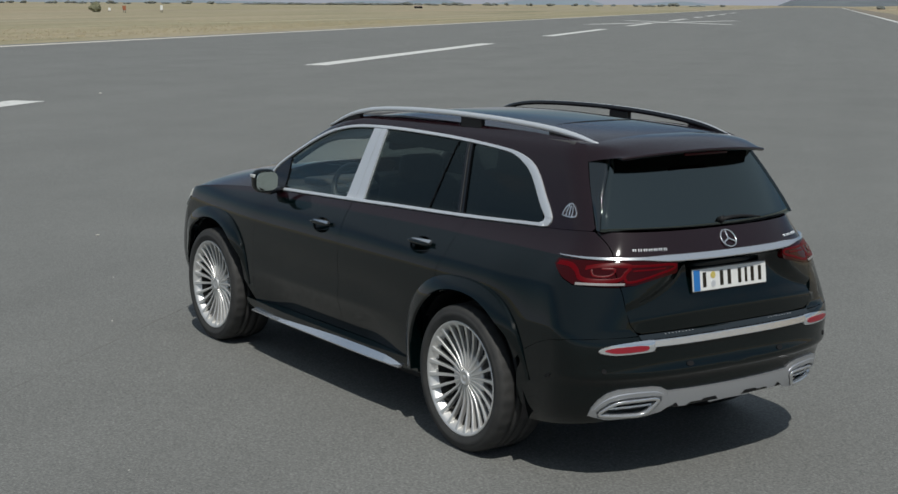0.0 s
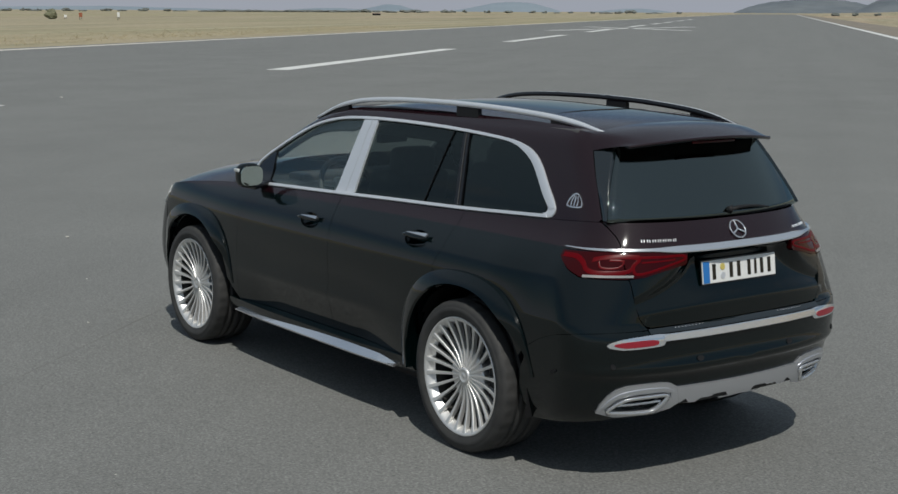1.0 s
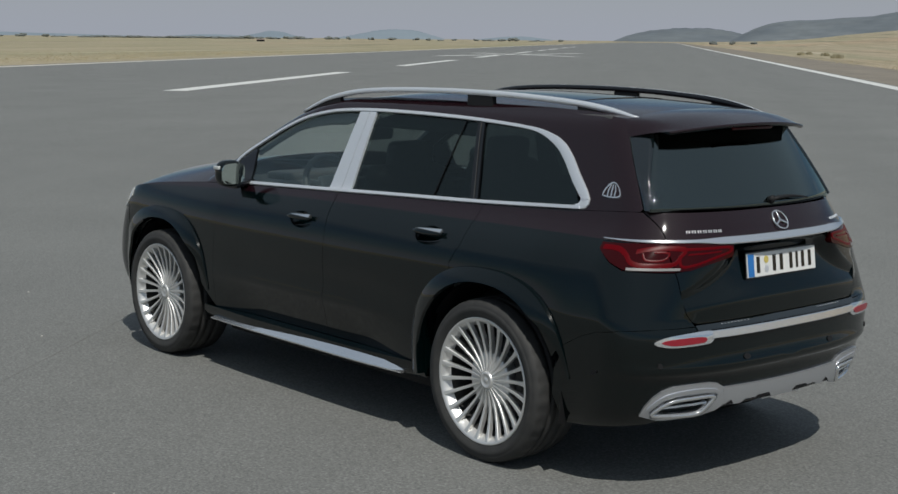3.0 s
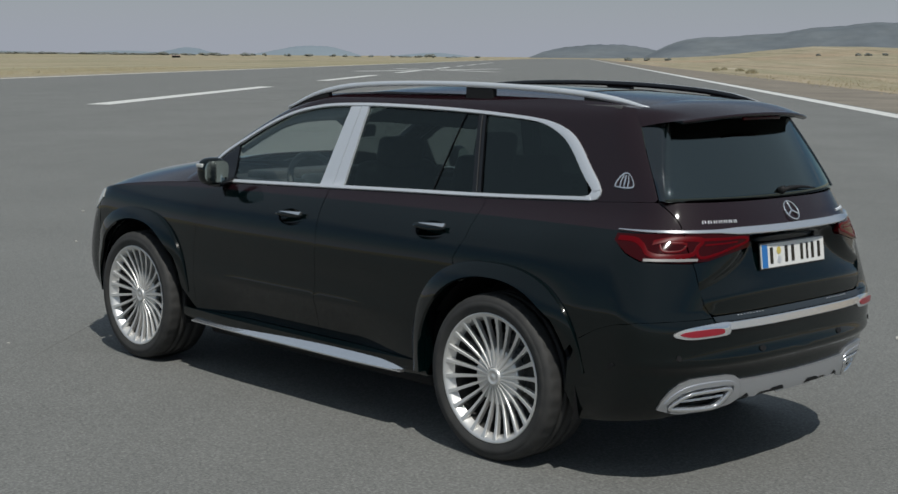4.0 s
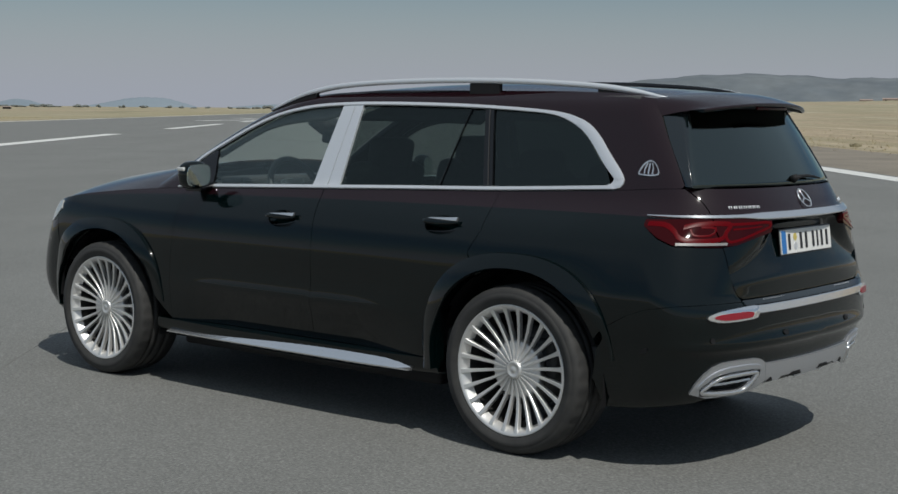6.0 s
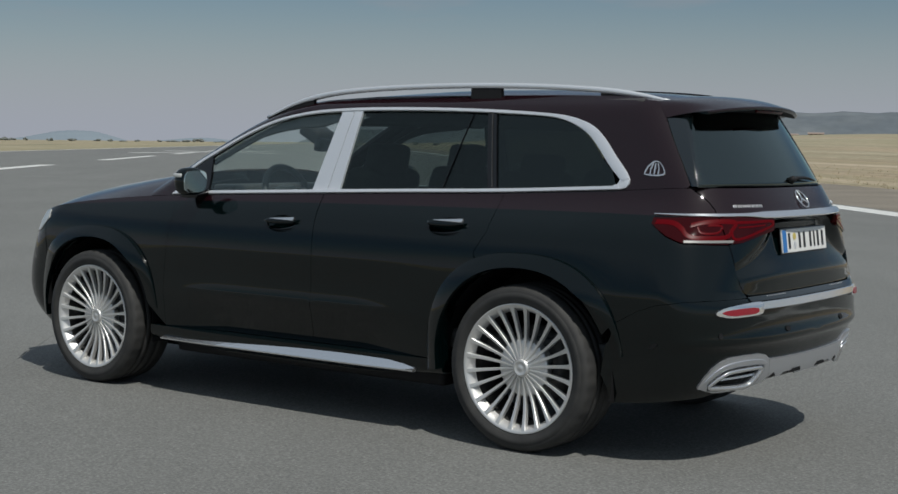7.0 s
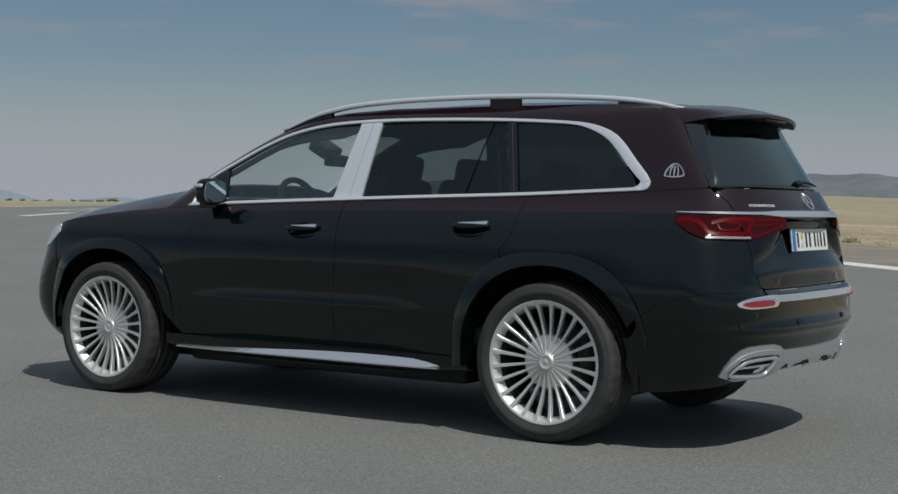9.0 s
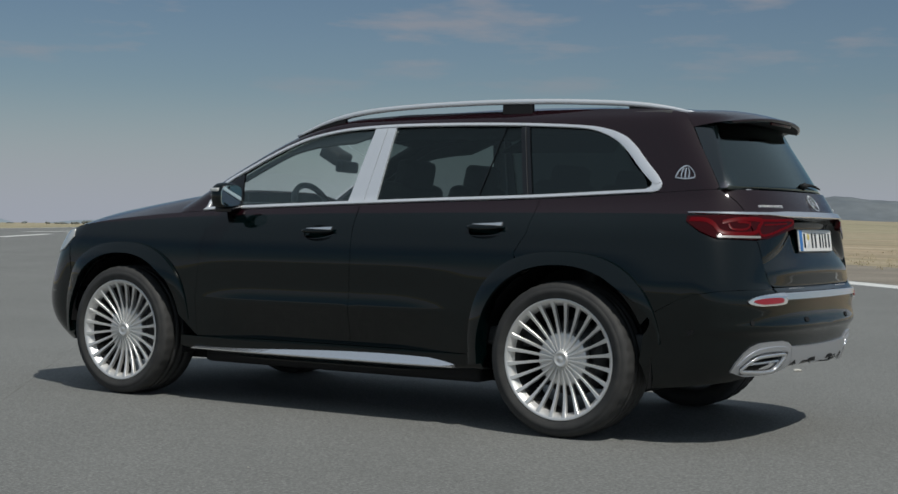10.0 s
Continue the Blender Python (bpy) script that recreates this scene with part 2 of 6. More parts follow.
# far foliage is greyed and lightened in colour to stand for haze
M_FAR_LEAF = vary(material("hazed_far_foliage", (0.10, 0.115, 0.105), 0.95), 0.3, (0.125, 0.140, 0.132), (0.175, 0.185, 0.168), 5)
M_DRY_LEAF = vary(material("dry_foliage", (0.16, 0.16, 0.09), 0.95), 2, (0.12, 0.125, 0.075), (0.20, 0.195, 0.12), 5)
M_TUFT = vary(material("straw", (0.36, 0.30, 0.19), 0.95), 0.4, (0.34, 0.295, 0.19), (0.50, 0.43, 0.29), 6)
M_TUFT_DARK = vary(material("grey_straw", (0.28, 0.25, 0.17), 0.95), 3, (0.32, 0.295, 0.19), (0.44, 0.39, 0.265), 6)
M_RUST = material("rusty_board", (0.30, 0.10, 0.05), 0.8)
M_ROOF = material("shed_roof", (0.30, 0.235, 0.20), 0.9)
M_STONE = vary(material("pale_stone", (0.5, 0.48, 0.44), 0.9), 40, (0.42, 0.40, 0.36), (0.62, 0.60, 0.55))
M_DISC = material("brake_disc", (0.12, 0.12, 0.12), 0.5, 0.8)

# ---- building helpers ----
def mesh_object(name, verts, faces, mat, parent=None, label="", smooth=True, mats=None, index=None):
    me = bpy.data.meshes.new(name)
    me.from_pydata([tuple(v) for v in verts], [], faces)
    for m in (mats or [mat]):
        me.materials.append(m)
    if index is not None:
        me.polygons.foreach_set("material_index", index)
    me.polygons.foreach_set("use_smooth", [smooth] * len(me.polygons))
    me.update()
    ob = new(name, me)
    if parent:
        ob.parent = parent
    return tagged(ob, label)


def crisp(ob, degrees):
    """Mark the edges that fold by more than this as sharp."""
    bm = bmesh.new()
    bm.from_mesh(ob.data)
    for e in bm.edges:
        e.smooth = len(e.link_faces) != 2 or e.calc_face_angle(0) < radians(degrees)
    bm.to_mesh(ob.data)
    bm.free()
    return ob


def part(name, bm, mat, parent, label="", smooth=True):
    me = bpy.data.meshes.new(name)
    bm.normal_update()
    bm.to_mesh(me)
    bm.free()
    me.materials.append(mat)
    me.polygons.foreach_set("use_smooth", [smooth] * len(me.polygons))
    ob = new(name, me)
    ob.parent = parent
    return tagged(ob, label)


def curve(xs, ys):
    """A smooth function through the given points that does not overshoot."""
    xs, ys = np.array(xs, float), np.array(ys, float)
    h, d = np.diff(xs), np.diff(ys) / np.diff(xs)
    m = np.zeros(len(xs))
    m[0], m[-1] = d[0], d[-1]
    for i in range(1, len(xs) - 1):
        if d[i - 1] * d[i] > 0:
            w1, w2 = 2 * h[i] + h[i - 1], h[i] + 2 * h[i - 1]
            m[i] = (w1 + w2) / (w1 / d[i - 1] + w2 / d[i])

    def at(x):
        x = min(max(x, xs[0]), xs[-1])
        i = min(max(int(np.searchsorted(xs, x)) - 1, 0), len(h) - 1)
        t = (x - xs[i]) / h[i]
        return float((2 * t**3 - 3 * t**2 + 1) * ys[i] + (t**3 - 2 * t**2 + t) * h[i] * m[i]
                     + (-2 * t**3 + 3 * t**2) * ys[i + 1] + (t**3 - t**2) * h[i] * m[i + 1])
    return at


def soft_curve(xs, ys, sigma):
    """The same, with its corners rounded over about sigma."""
    f = curve(xs, ys)
    n = 900
    q = np.linspace(xs[0] - 4 * sigma, xs[-1] + 4 * sigma, n)
    v = np.array([f(x) for x in q])
    h = q[1] - q[0]
    k = np.arange(-int(4 * sigma / h) - 1, int(4 * sigma / h) + 2)
    g = np.exp(-0.5 * (k * h / sigma) ** 2)
    v2 = np.convolve(np.pad(v, len(k) // 2, mode="edge"), g / g.sum(), mode="valid")

    def at(x):
        x = min(max(x, q[0]), q[-1])
        i = min(int((x - q[0]) / h), n - 2)
        t = (x - q[i]) / h
        a, b, c, d = v2[max(i - 1, 0)], v2[i], v2[i + 1], v2[min(i + 2, n - 1)]
        return float(0.5 * (2 * b + (c - a) * t + (2 * a - 5 * b + 4 * c - d) * t * t + (3 * b - a - 3 * c + d) * t**3))
    return at


def smoothstep(a, b, x):
    t = min(max((x - a) / (b - a), 0), 1)
    return t * t * (3 - 2 * t)


# ---- ground, runway, hills ----
RUN = Vector((-0.657, 0.754, 0))       # along the runway, away from the car
ACR = Vector((0.754, 0.657, 0))        # across it


def on_runway(a, n, z=0.0):
    p = RUN * a + ACR * n
    return (p.x, p.y, z)


def rise(x, y):
    """Height of the land: flat round the runway, a long gentle swell far off on one side."""
    r, az = math.hypot(x, y), math.degrees(math.atan2(x, y))
    swell = smoothstep(-41, -31, az) * (1 - smoothstep(60, 120, az))
    return 0.0112 * smoothstep(22, 160, 0.754 * x + 0.657 * y) * swell * max(0.0, min(r, 1100) - 140) * (1 + 0.12 * math.sin(az * 0.55))


RINGS = [0, 12, 30, 60, 100, 140, 190, 250, 330, 430, 560, 730, 950, 1100, 1300, 1800, 2600, 3600, 4600]
SPOKES = 180
verts, faces = [(0, 0, 0)], []
for r in RINGS[1:]:
    for j in range(SPOKES):
        q = 2 * math.pi * j / SPOKES
        x, y = r * math.sin(q), r * math.cos(q)
        verts.append((x, y, rise(x, y)))
for j in range(SPOKES):
    faces.append((0, 1 + (j + 1) % SPOKES, 1 + j))
    for i in range(len(RINGS) - 2):
        p, q = 1 + i * SPOKES, 1 + (i + 1) * SPOKES
        faces.append((p + j, p + (j + 1) % SPOKES, q + (j + 1) % SPOKES, q + j))
ground = mesh_object("ground", verts, faces, M_GRASS)
tagged(ground, "flat field of dry straw-coloured grass", "ground", kind="structure")
ground.location.z = -0.03


def strip(name, a0, a1, n0, n1, z, mat):
    v = [on_runway(a0, n0, z), on_runway(a1, n0, z), on_runway(a1, n1, z), on_runway(a0, n1, z)]
    lo = [(p[0], p[1], z - 0.02) for p in v]
    return mesh_object(name, v + lo, [(3, 2, 1, 0), (0, 1, 5, 4), (1, 2, 6, 5), (2, 3, 7, 6), (3, 0, 4, 7)], mat, smooth=False)


road = strip("runway", -600, 1500, -41.6, 12.6, 0.004, M_ASPHALT)
tagged(road, "grey weathered asphalt runway", "runway", kind="structure")
road.location.z = -0.004


tagged(strip("shoulder", -600, 1500, 12.6, 19.5, 0.0, M_GRAVEL), "bare gravel and dust shoulder beside the runway", "shoulder", kind="structure").location.z = -0.002


def slant_strip(name, a0, a1, n_at, width, mat, label, category):
    """A painted line whose middle runs through n_at(a)."""
    v = []
    for a in (a0, a1):
        v += [on_runway(a, n_at(a) - width / 2, 0.006), on_runway(a, n_at(a) + width / 2, 0.006)]
    v += [(p[0], p[1], 0.0) for p in v]
    ob = mesh_object(name, v, [(0, 2, 3, 1), (0, 1, 5, 4), (1, 3, 7, 5), (3, 2, 6, 7), (2, 0, 4, 6)], mat, smooth=False)
    return tagged(ob, label, category, kind="structure")


for a, length in ((11.0, 11.2), (43.9, 32.5), (98.0, 32.5), (152.0, 32.5), (206.0, 32.5), (260.0, 20.0), (296.0, 32.5), (350.0, 32.5), (404.0, 32.5)):
    ob = slant_strip("centreline_mark", a, a + length, lambda q: -15.9 - 0.022 * q, 0.9, M_PAINT, "worn white dash of the runway's centre line", "road marking")
    ob["group"] = "centre line dashes"
slant_strip("edge_line_right", -500, 1400, lambda q: 12.0, 0.75, M_PAINT, "long worn white edge line of the runway", "road marking")
slant_strip("edge_line_left", 40, 1400, lambda q: -38.5 - 0.035 * min(max(q, -50), 250), 0.9, M_PAINT_OLD, "long worn white edge line of the runway", "road marking")
for a0, a1, lean in ((163, 215, 0.27), (171, 206, -0.49)):
    slant_strip("closing_cross_bar", a0, a1, lambda q, k=lean: -18.4 + k * (q - 189), 1.5, M_PAINT, "worn white bar of the cross painted on the runway", "road marking")

def pebble(x, y, size, seed):
    """A small pale stone lying on the asphalt."""
    rr = random.Random(seed)
    bm = bmesh.new()
    bmesh.ops.create_icosphere(bm, subdivisions=1, radius=size)
    for v in bm.verts:
        v.co = Vector((v.co.x * rr.uniform(0.9, 1.5), v.co.y * rr.uniform(0.7, 1.2), v.co.z * rr.uniform(0.35, 0.6)))
    me = bpy.data.meshes.new("pebble")
    bm.to_mesh(me)
    bm.free()
    me.materials.append(M_STONE)
    ob = new("pebble", me)
    ob.location = (x, y, size * 0.3)
    return tagged(ob, "small pale stone lying on the asphalt", "stone", "stones on the runway")


for i, (x, y, size) in enumerate(((-6.48, 0.01, 0.022), (-28.8, 8.5, 0.045), (-2.53, -1.36, 0.010), (-6.9, 1.6, 0.014), (1.36, 3.32, 0.030), (-4.2, -0.7, 0.009), (-9.4, 3.1, 0.02), (0.9, -2.6, 0.006), (1.9, -2.9, 0.006))):
    pebble(x, y, size, i)

slant_strip("paving_joint", -120, 400, lambda q: -2.48, 0.005, M_JOINT, "narrow dark joint between two lanes of asphalt", "paving joint").location.z = -0.0045

# far hills: long low ridges seen across the plain
def ridge(name, az0, az1, dist, prof, mat, label):
    """A ridge from heading az0 to az1 (degrees, clockwise from +y), its crest given by heights at even steps."""
    f = curve(np.linspace(0, 1, len(prof)), prof)
    v, n = [], 90
    for i in range(n + 1):
        u = i / n
        az = radians(az0 + (az1 - az0) * u)
        hgt = f(u) * (1 + 0.015 * math.sin(37 * u) + 0.02 * math.sin(91 * u + 1) + 0.008 * math.sin(240 * u))
        for q, zz in ((-0.10, -4.0), (-0.06, hgt * 0.45), (-0.03, hgt * 0.85), (0, hgt), (0.06, hgt * 0.5), (0.12, -4.0)):
            r = dist * (1 + q)
            v.append((math.sin(az) * r, math.cos(az) * r, zz + 1.5))
    k = 6
    return tagged(mesh_object(name, v, [(i * k + j, i * k + j + 1, (i + 1) * k + j + 1, (i + 1) * k + j) for i in range(n) for j in range(k - 1)], mat),
                  label, "hill", kind="structure")


ridge("hazed_far_hill", -60.5, -57.2, 3400, [0, 3, 5, 5, 3, 0], M_HILL, "low hill on the horizon, blue-grey from painted haze")
ridge("hazed_far_hill", -57.9, -55.2, 3300, [0, 4, 9, 14, 12, 5, 0], M_HILL, "low hill on the horizon, blue-grey from painted haze")
ridge("hazed_far_hill", -54.0, -49.7, 3300, [0, 5, 11, 17, 20, 20, 17, 9, 0], M_HILL, "low hill on the horizon, blue-grey from painted haze")
ridge("hazed_far_hill", -48.4, -45.4, 3300, [0, 3, 6, 7, 4, 0], M_HILL, "low hill on the horizon, blue-grey from painted haze")
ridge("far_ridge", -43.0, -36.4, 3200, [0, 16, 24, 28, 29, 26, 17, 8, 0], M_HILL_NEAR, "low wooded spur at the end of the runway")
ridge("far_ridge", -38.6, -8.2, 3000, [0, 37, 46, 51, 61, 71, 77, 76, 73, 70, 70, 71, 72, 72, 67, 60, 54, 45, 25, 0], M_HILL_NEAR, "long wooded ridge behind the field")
ridge("far_ridge", -80.0, -62.0, 3400, [0, 3, 6, 5, 7, 4, 0], M_HILL, "low hill on the horizon, blue-grey from painted haze")

# ---- far vegetation, markers and sheds ----
def blob(cx, cy, cz, rx, rz, rng, verts, faces, n=7, m=4):
    """A rough leafy lump, uneven in outline, added to the lists."""
    k = len(verts)
    for i in range(m + 1):
        th = math.pi * i / m
        for j in range(n):
            ph = 2 * math.pi * (j + 0.5 * (i % 2)) / n
            w = rng.uniform(0.7, 1.25)
            verts.append((cx + rx * w * math.sin(th) * math.cos(ph), cy + rx * w * math.sin(th) * math.sin(ph), cz + rz * (rng.uniform(0.85, 1.15)) * math.cos(th)))
    for i in range(m):
        for j in range(n):
            a, b = k + i * n + j, k + i * n + (j + 1) % n
            faces.append((a, a + n, b + n, b))


def shrub(x, y, z, width, height, rng, verts, faces, lumps=9):
    for _ in range(lumps):
        q, d = rng.uniform(0, 2 * math.pi), rng.uniform(0, 0.42) * width
        h = rng.uniform(0.25, 0.75) * height * (1 - 0.5 * d / width)
        r = rng.uniform(0.14, 0.26) * width
        blob(x + d * math.cos(q), y + d * math.sin(q), z + h, r, min(r * 0.9, height * 0.32), rng, verts, faces)


def polar(az, r):
    return r * math.sin(radians(az)), r * math.cos(radians(az))


rng = random.Random(4)
verts, faces = [], []
az = -73.0
while az < -44.5:
    hedge = -63.5 < az < -57.4
    r = rng.uniform(1350, 1600)
    x, y = polar(az, r)
    w, h = (rng.uniform(9, 20), rng.uniform(2.2, 3.6)) if hedge else (rng.uniform(6, 17), rng.uniform(2.2, 5.2))
    shrub(x, y, -0.4, w, h * 0.8, rng, verts, faces, 7)
    az += rng.uniform(0.06, 0.18) if hedge else rng.choice((0.2, 0.35, 0.5, 0.9))
tagged(mesh_object("far_trees", verts, faces, M_FAR_LEAF, smooth=False), "row of dark scrub and trees along the horizon", "trees", kind="stuff")


def bush(name, x, y, width, height, mat, label, lumps=14):
    v, f = [], []
    rr = random.Random(int(abs(x * 7 + y * 3)))
    shrub(0, 0, 0, width, height, rr, v, f, lumps)
    ob = mesh_object(name, v, f, mat, smooth=False)
    ob.location = (x, y, rise(x, y) - 0.05)
    return tagged(ob, label, "bush")


bx, by = polar(-69.8, 330)
bush("bush", bx, by, 3.6, 2.3, M_DRY_LEAF, "round grey-green bush standing alone in the dry field", 22)
for x, y, w, h in ((-323.6, 524.5, 4, 1.9), (-286.7, 493.1, 4, 2.2), (-280.2, 489.4, 6, 2.3), (-271.7, 487.3, 4.5, 2.3), (-255, 486, 5, 2.2), (-560, 690, 9, 4.5), (-549, 694, 8, 5.0), (-535, 698, 10, 3.6)):
    ob = bush("bush", x, y, w * 0.55, h * 0.5, M_FAR_LEAF, "dark green scrub bush in the dry field")
    ob["group"] = "scrub bushes in the field"


# tussocks of dry grass beside the shoulder
def blades(x, y, z, n, high, spread, rng, verts, faces):
    for _ in range(n):
        q, d = rng.uniform(0, 2 * math.pi), rng.uniform(0, spread)
        lean, turn, h = rng.uniform(0.05, 0.5) * high, rng.uniform(0, 2 * math.pi), high * rng.uniform(0.5, 1.0)
        px, py, w = x + d * math.cos(q), y + d * math.sin(q), rng.uniform(0.008, 0.02) + 0.03 * high
        k = len(verts)
        verts += [(px - w * math.sin(turn), py + w * math.cos(turn), z - 0.02), (px + w * math.sin(turn), py - w * math.cos(turn), z - 0.02),
                  (px + lean * math.cos(turn), py + lean * math.sin(turn), z + h)]
        faces.append((k, k + 1, k + 2))


for i, (x, y, h, w) in enumerate(((-132.7, 187.4, 1.1, 1.3), (-139.0, 198.5, 1.0, 1.2), (-126.2, 184.7, 1.0, 1.5), (-105.5, 157.7, 1.2, 1.8), (-16.4, 56.0, 0.50, 0.9), (-9.5, 54.6, 0.35, 0.6), (-24.0, 60.4, 0.35, 0.6), (-12.0, 45.5, 0.35, 0.7))):
    v, f = [], []
    blades(0, 0, 0, 300, h * 0.62, w * 0.5, random.Random(30 + i), v, f)
    ob = mesh_object("grass_tussock", v, f, M_TUFT_DARK, smooth=False)
    ob.location = (x, y, rise(x, y) - 0.03)
    tagged(ob, "grey-green tussock of dry grass beside the shoulder", "grass tussock", "tussocks beside the shoulder")

rng = random.Random(11)
verts, faces = [], []
for _ in range(1900):
    a, n = rng.uniform(-10, 170), 19.2 + abs(rng.gauss(0, 1)) * 9.0 - rng.random() * 2.2
    p = on_runway(a, n)
    blades(p[0], p[1], rise(p[0], p[1]) - 0.03, rng.randint(4, 8), rng.uniform(0.05, 0.17), 0.16, rng, verts, faces)
for _ in range(3600):
    a = rng.uniform(20, 190)
    n = -42.5 - 0.035 * a - abs(rng.gauss(0, 1)) * 9.0
    p = on_runway(a, n)
    blades(p[0], p[1], -0.03, rng.randint(4, 8), rng.uniform(0.06, 0.17), 0.22, rng, verts, faces)
tagged(mesh_object("dry_grass", verts, faces, M_TUFT, smooth=False), "sparse tufts of dry straw grass along the runway", "grass", kind="stuff")

# marker boards and a low hut out on the field
def marker(az, r, w, h, mat, label):
    x, y = polar(az, r)
    base = new("marker_board")
    base.location = (x, y, -0.03)
    face = pose(0, 0, 0, 0, 0, -az)
    bm = bmesh.new()
    bmesh.ops.create_cube(bm, size=1)
    bmesh.ops.scale(bm, vec=(w, 0.08, h * 0.6), verts=bm.verts)
    bmesh.ops.bevel(bm, geom=bm.edges[:], offset=0.02, segments=1, affect="EDGES")
    bmesh.ops.transform(bm, matrix=face @ Matrix.Translation((0, 0, h * 0.7)), verts=bm.verts)
    part("board", bm, mat, base, smooth=False)
    for sx in (-0.3, 0.3):
        bm = bmesh.new()
        bmesh.ops.create_cone(bm, cap_ends=True, segments=8, radius1=0.04, radius2=0.04, depth=h * 0.5)
        bmesh.ops.transform(bm, matrix=face @ Matrix.Translation((sx * w, 0, h * 0.25)), verts=bm.verts)
        part("post", bm, M_DARK, base)
    return tagged(base, label, "marker board", "marker boards on the field")


marker(-69.3, 318, 0.55, 1.0, M_WHITE, "small white marker board on posts in the grass")
marker(-68.75, 300, 0.7, 1.5, M_RUST, "rust-red marker board on posts in the grass")
marker(-67.3, 300, 0.5, 1.6, M_WHITE, "small white marker board on posts in the grass")


def shed(x, y, length, depth, wall_h, roof_h, turn, mat, label):
    base = new("farm_shed")
    base.location = (x, y, rise(x, y) - 0.3)
    m = pose(0, 0, 0, 0, 0, turn)
    bm = bmesh.new()
    bmesh.ops.create_cube(bm, size=1)
    bmesh.ops.transform(bm, matrix=m @ Matrix.Translation((0, 0, wall_h / 2)) @ Matrix.Diagonal((length, depth, wall_h, 1)), verts=bm.verts)
    part("wall", bm, mat, base, smooth=False)
    bm = bmesh.new()
    v = [bm.verts.new(m @ Vector(p)) for p in ((-length / 2 - 0.4, -depth / 2 - 0.4, wall_h), (length / 2 + 0.4, -depth / 2 - 0.4, wall_h), (length / 2 + 0.4, depth / 2 + 0.4, wall_h), (-length / 2 - 0.4, depth / 2 + 0.4, wall_h),
                                              (-length / 2 - 0.4, 0, wall_h + roof_h), (length / 2 + 0.4, 0, wall_h + roof_h))]
    for f in ((0, 1, 5, 4), (2, 3, 4, 5), (1, 2, 5), (3, 0, 4), (3, 2, 1, 0)):
        bm.faces.new([v[i] for i in f])
    part("roof", bm, M_ROOF, base, smooth=False)
    for k in range(3):
        bm = bmesh.new()
        bmesh.ops.create_cube(bm, size=1)
        bmesh.ops.transform(bm, matrix=m @ Matrix.Translation(((k - 1) * length / 3.4, -depth / 2, wall_h * 0.45)) @ Matrix.Diagonal((length / 8, 0.15, wall_h * 0.7, 1)), verts=bm.verts)
        part("door", bm, M_DARK, base, smooth=False)
    return tagged(base, label, "shed")


x, y = polar(-22.6, 1230)
shed(x, y, 13, 7, 2.2, 1.2, 22, M_ROOF, "low pale farm shed at the foot of the ridge")
x, y = polar(-23.5, 1250)
shed(x, y, 10, 7, 2.0, 1.1, 30, M_ROOF, "low pale farm shed at the foot of the ridge")
x, y = polar(-57.0, 640)
shed(x, y, 3.6, 2.2, 1.1, 0.3, 57, M_DARK, "low dark hut standing in the dry field")

# ---- the car: its skin as plan outlines, level by level ----
car = new("car")
tagged(car, "large two-tone maroon and black luxury SUV parked on asphalt", "car")

W_SIDE = soft_curve([0.20, 0.28, 0.34, 0.40, 0.50, 0.58, 0.61, 0.66, 0.72, 0.80, 0.86, 0.92, 1.02, 1.10, 1.16, 1.205, 1.235, 1.30, 1.45, 1.60, 1.66, 1.70, 1.73],
                    [0.860, 0.876, 0.882, 0.889, 0.915, 0.939, 0.9525, 0.9465, 0.9440, 0.9505, 0.9545, 0.950, 0.932, 0.900, 0.862, 0.832, 0.815, 0.792, 0.738, 0.682, 0.655, 0.615, 0.55], 0.009)
W_PLAIN = soft_curve([0.20, 0.28, 0.36, 0.60, 0.80, 0.92, 1.02, 1.10, 1.16, 1.205, 1.235, 1.30, 1.45, 1.60, 1.66, 1.70, 1.73],
                [0.840, 0.895, 0.932, 0.952, 0.956, 0.950, 0.932, 0.900, 0.862, 0.832, 0.815, 0.792, 0.738, 0.682, 0.655, 0.615, 0.55], 0.022)
W_TAIL = soft_curve([0.20, 0.28, 0.36, 0.60, 0.73, 0.79, 0.85, 0.92, 1.02, 1.10, 1.16, 1.205, 1.235, 1.30, 1.45, 1.60, 1.66, 1.70, 1.73],
                [0.820, 0.866, 0.905, 0.950, 0.961, 0.961, 0.952, 0.938, 0.914, 0.887, 0.857, 0.831, 0.815, 0.792, 0.738, 0.682, 0.655, 0.615, 0.55], 0.016)
T_LOW = soft_curve([-2.5, -2.0, -1.5, -1.0, -0.5, 0.5, 1.2, 1.8, 2.2, 2.7], [0.90, 0.955, 0.985, 1.0, 1.0, 1.0, 1.0, 0.995, 0.985, 0.975], 0.12)
T_HIGH = soft_curve([-1.3, -0.9, -0.4, 0.2, 0.7, 1.2, 1.7, 2.05, 2.4, 2.7], [0.965, 0.985, 0.998, 1.0, 0.975, 0.948, 0.925, 0.905, 0.885, 0.87], 0.12)
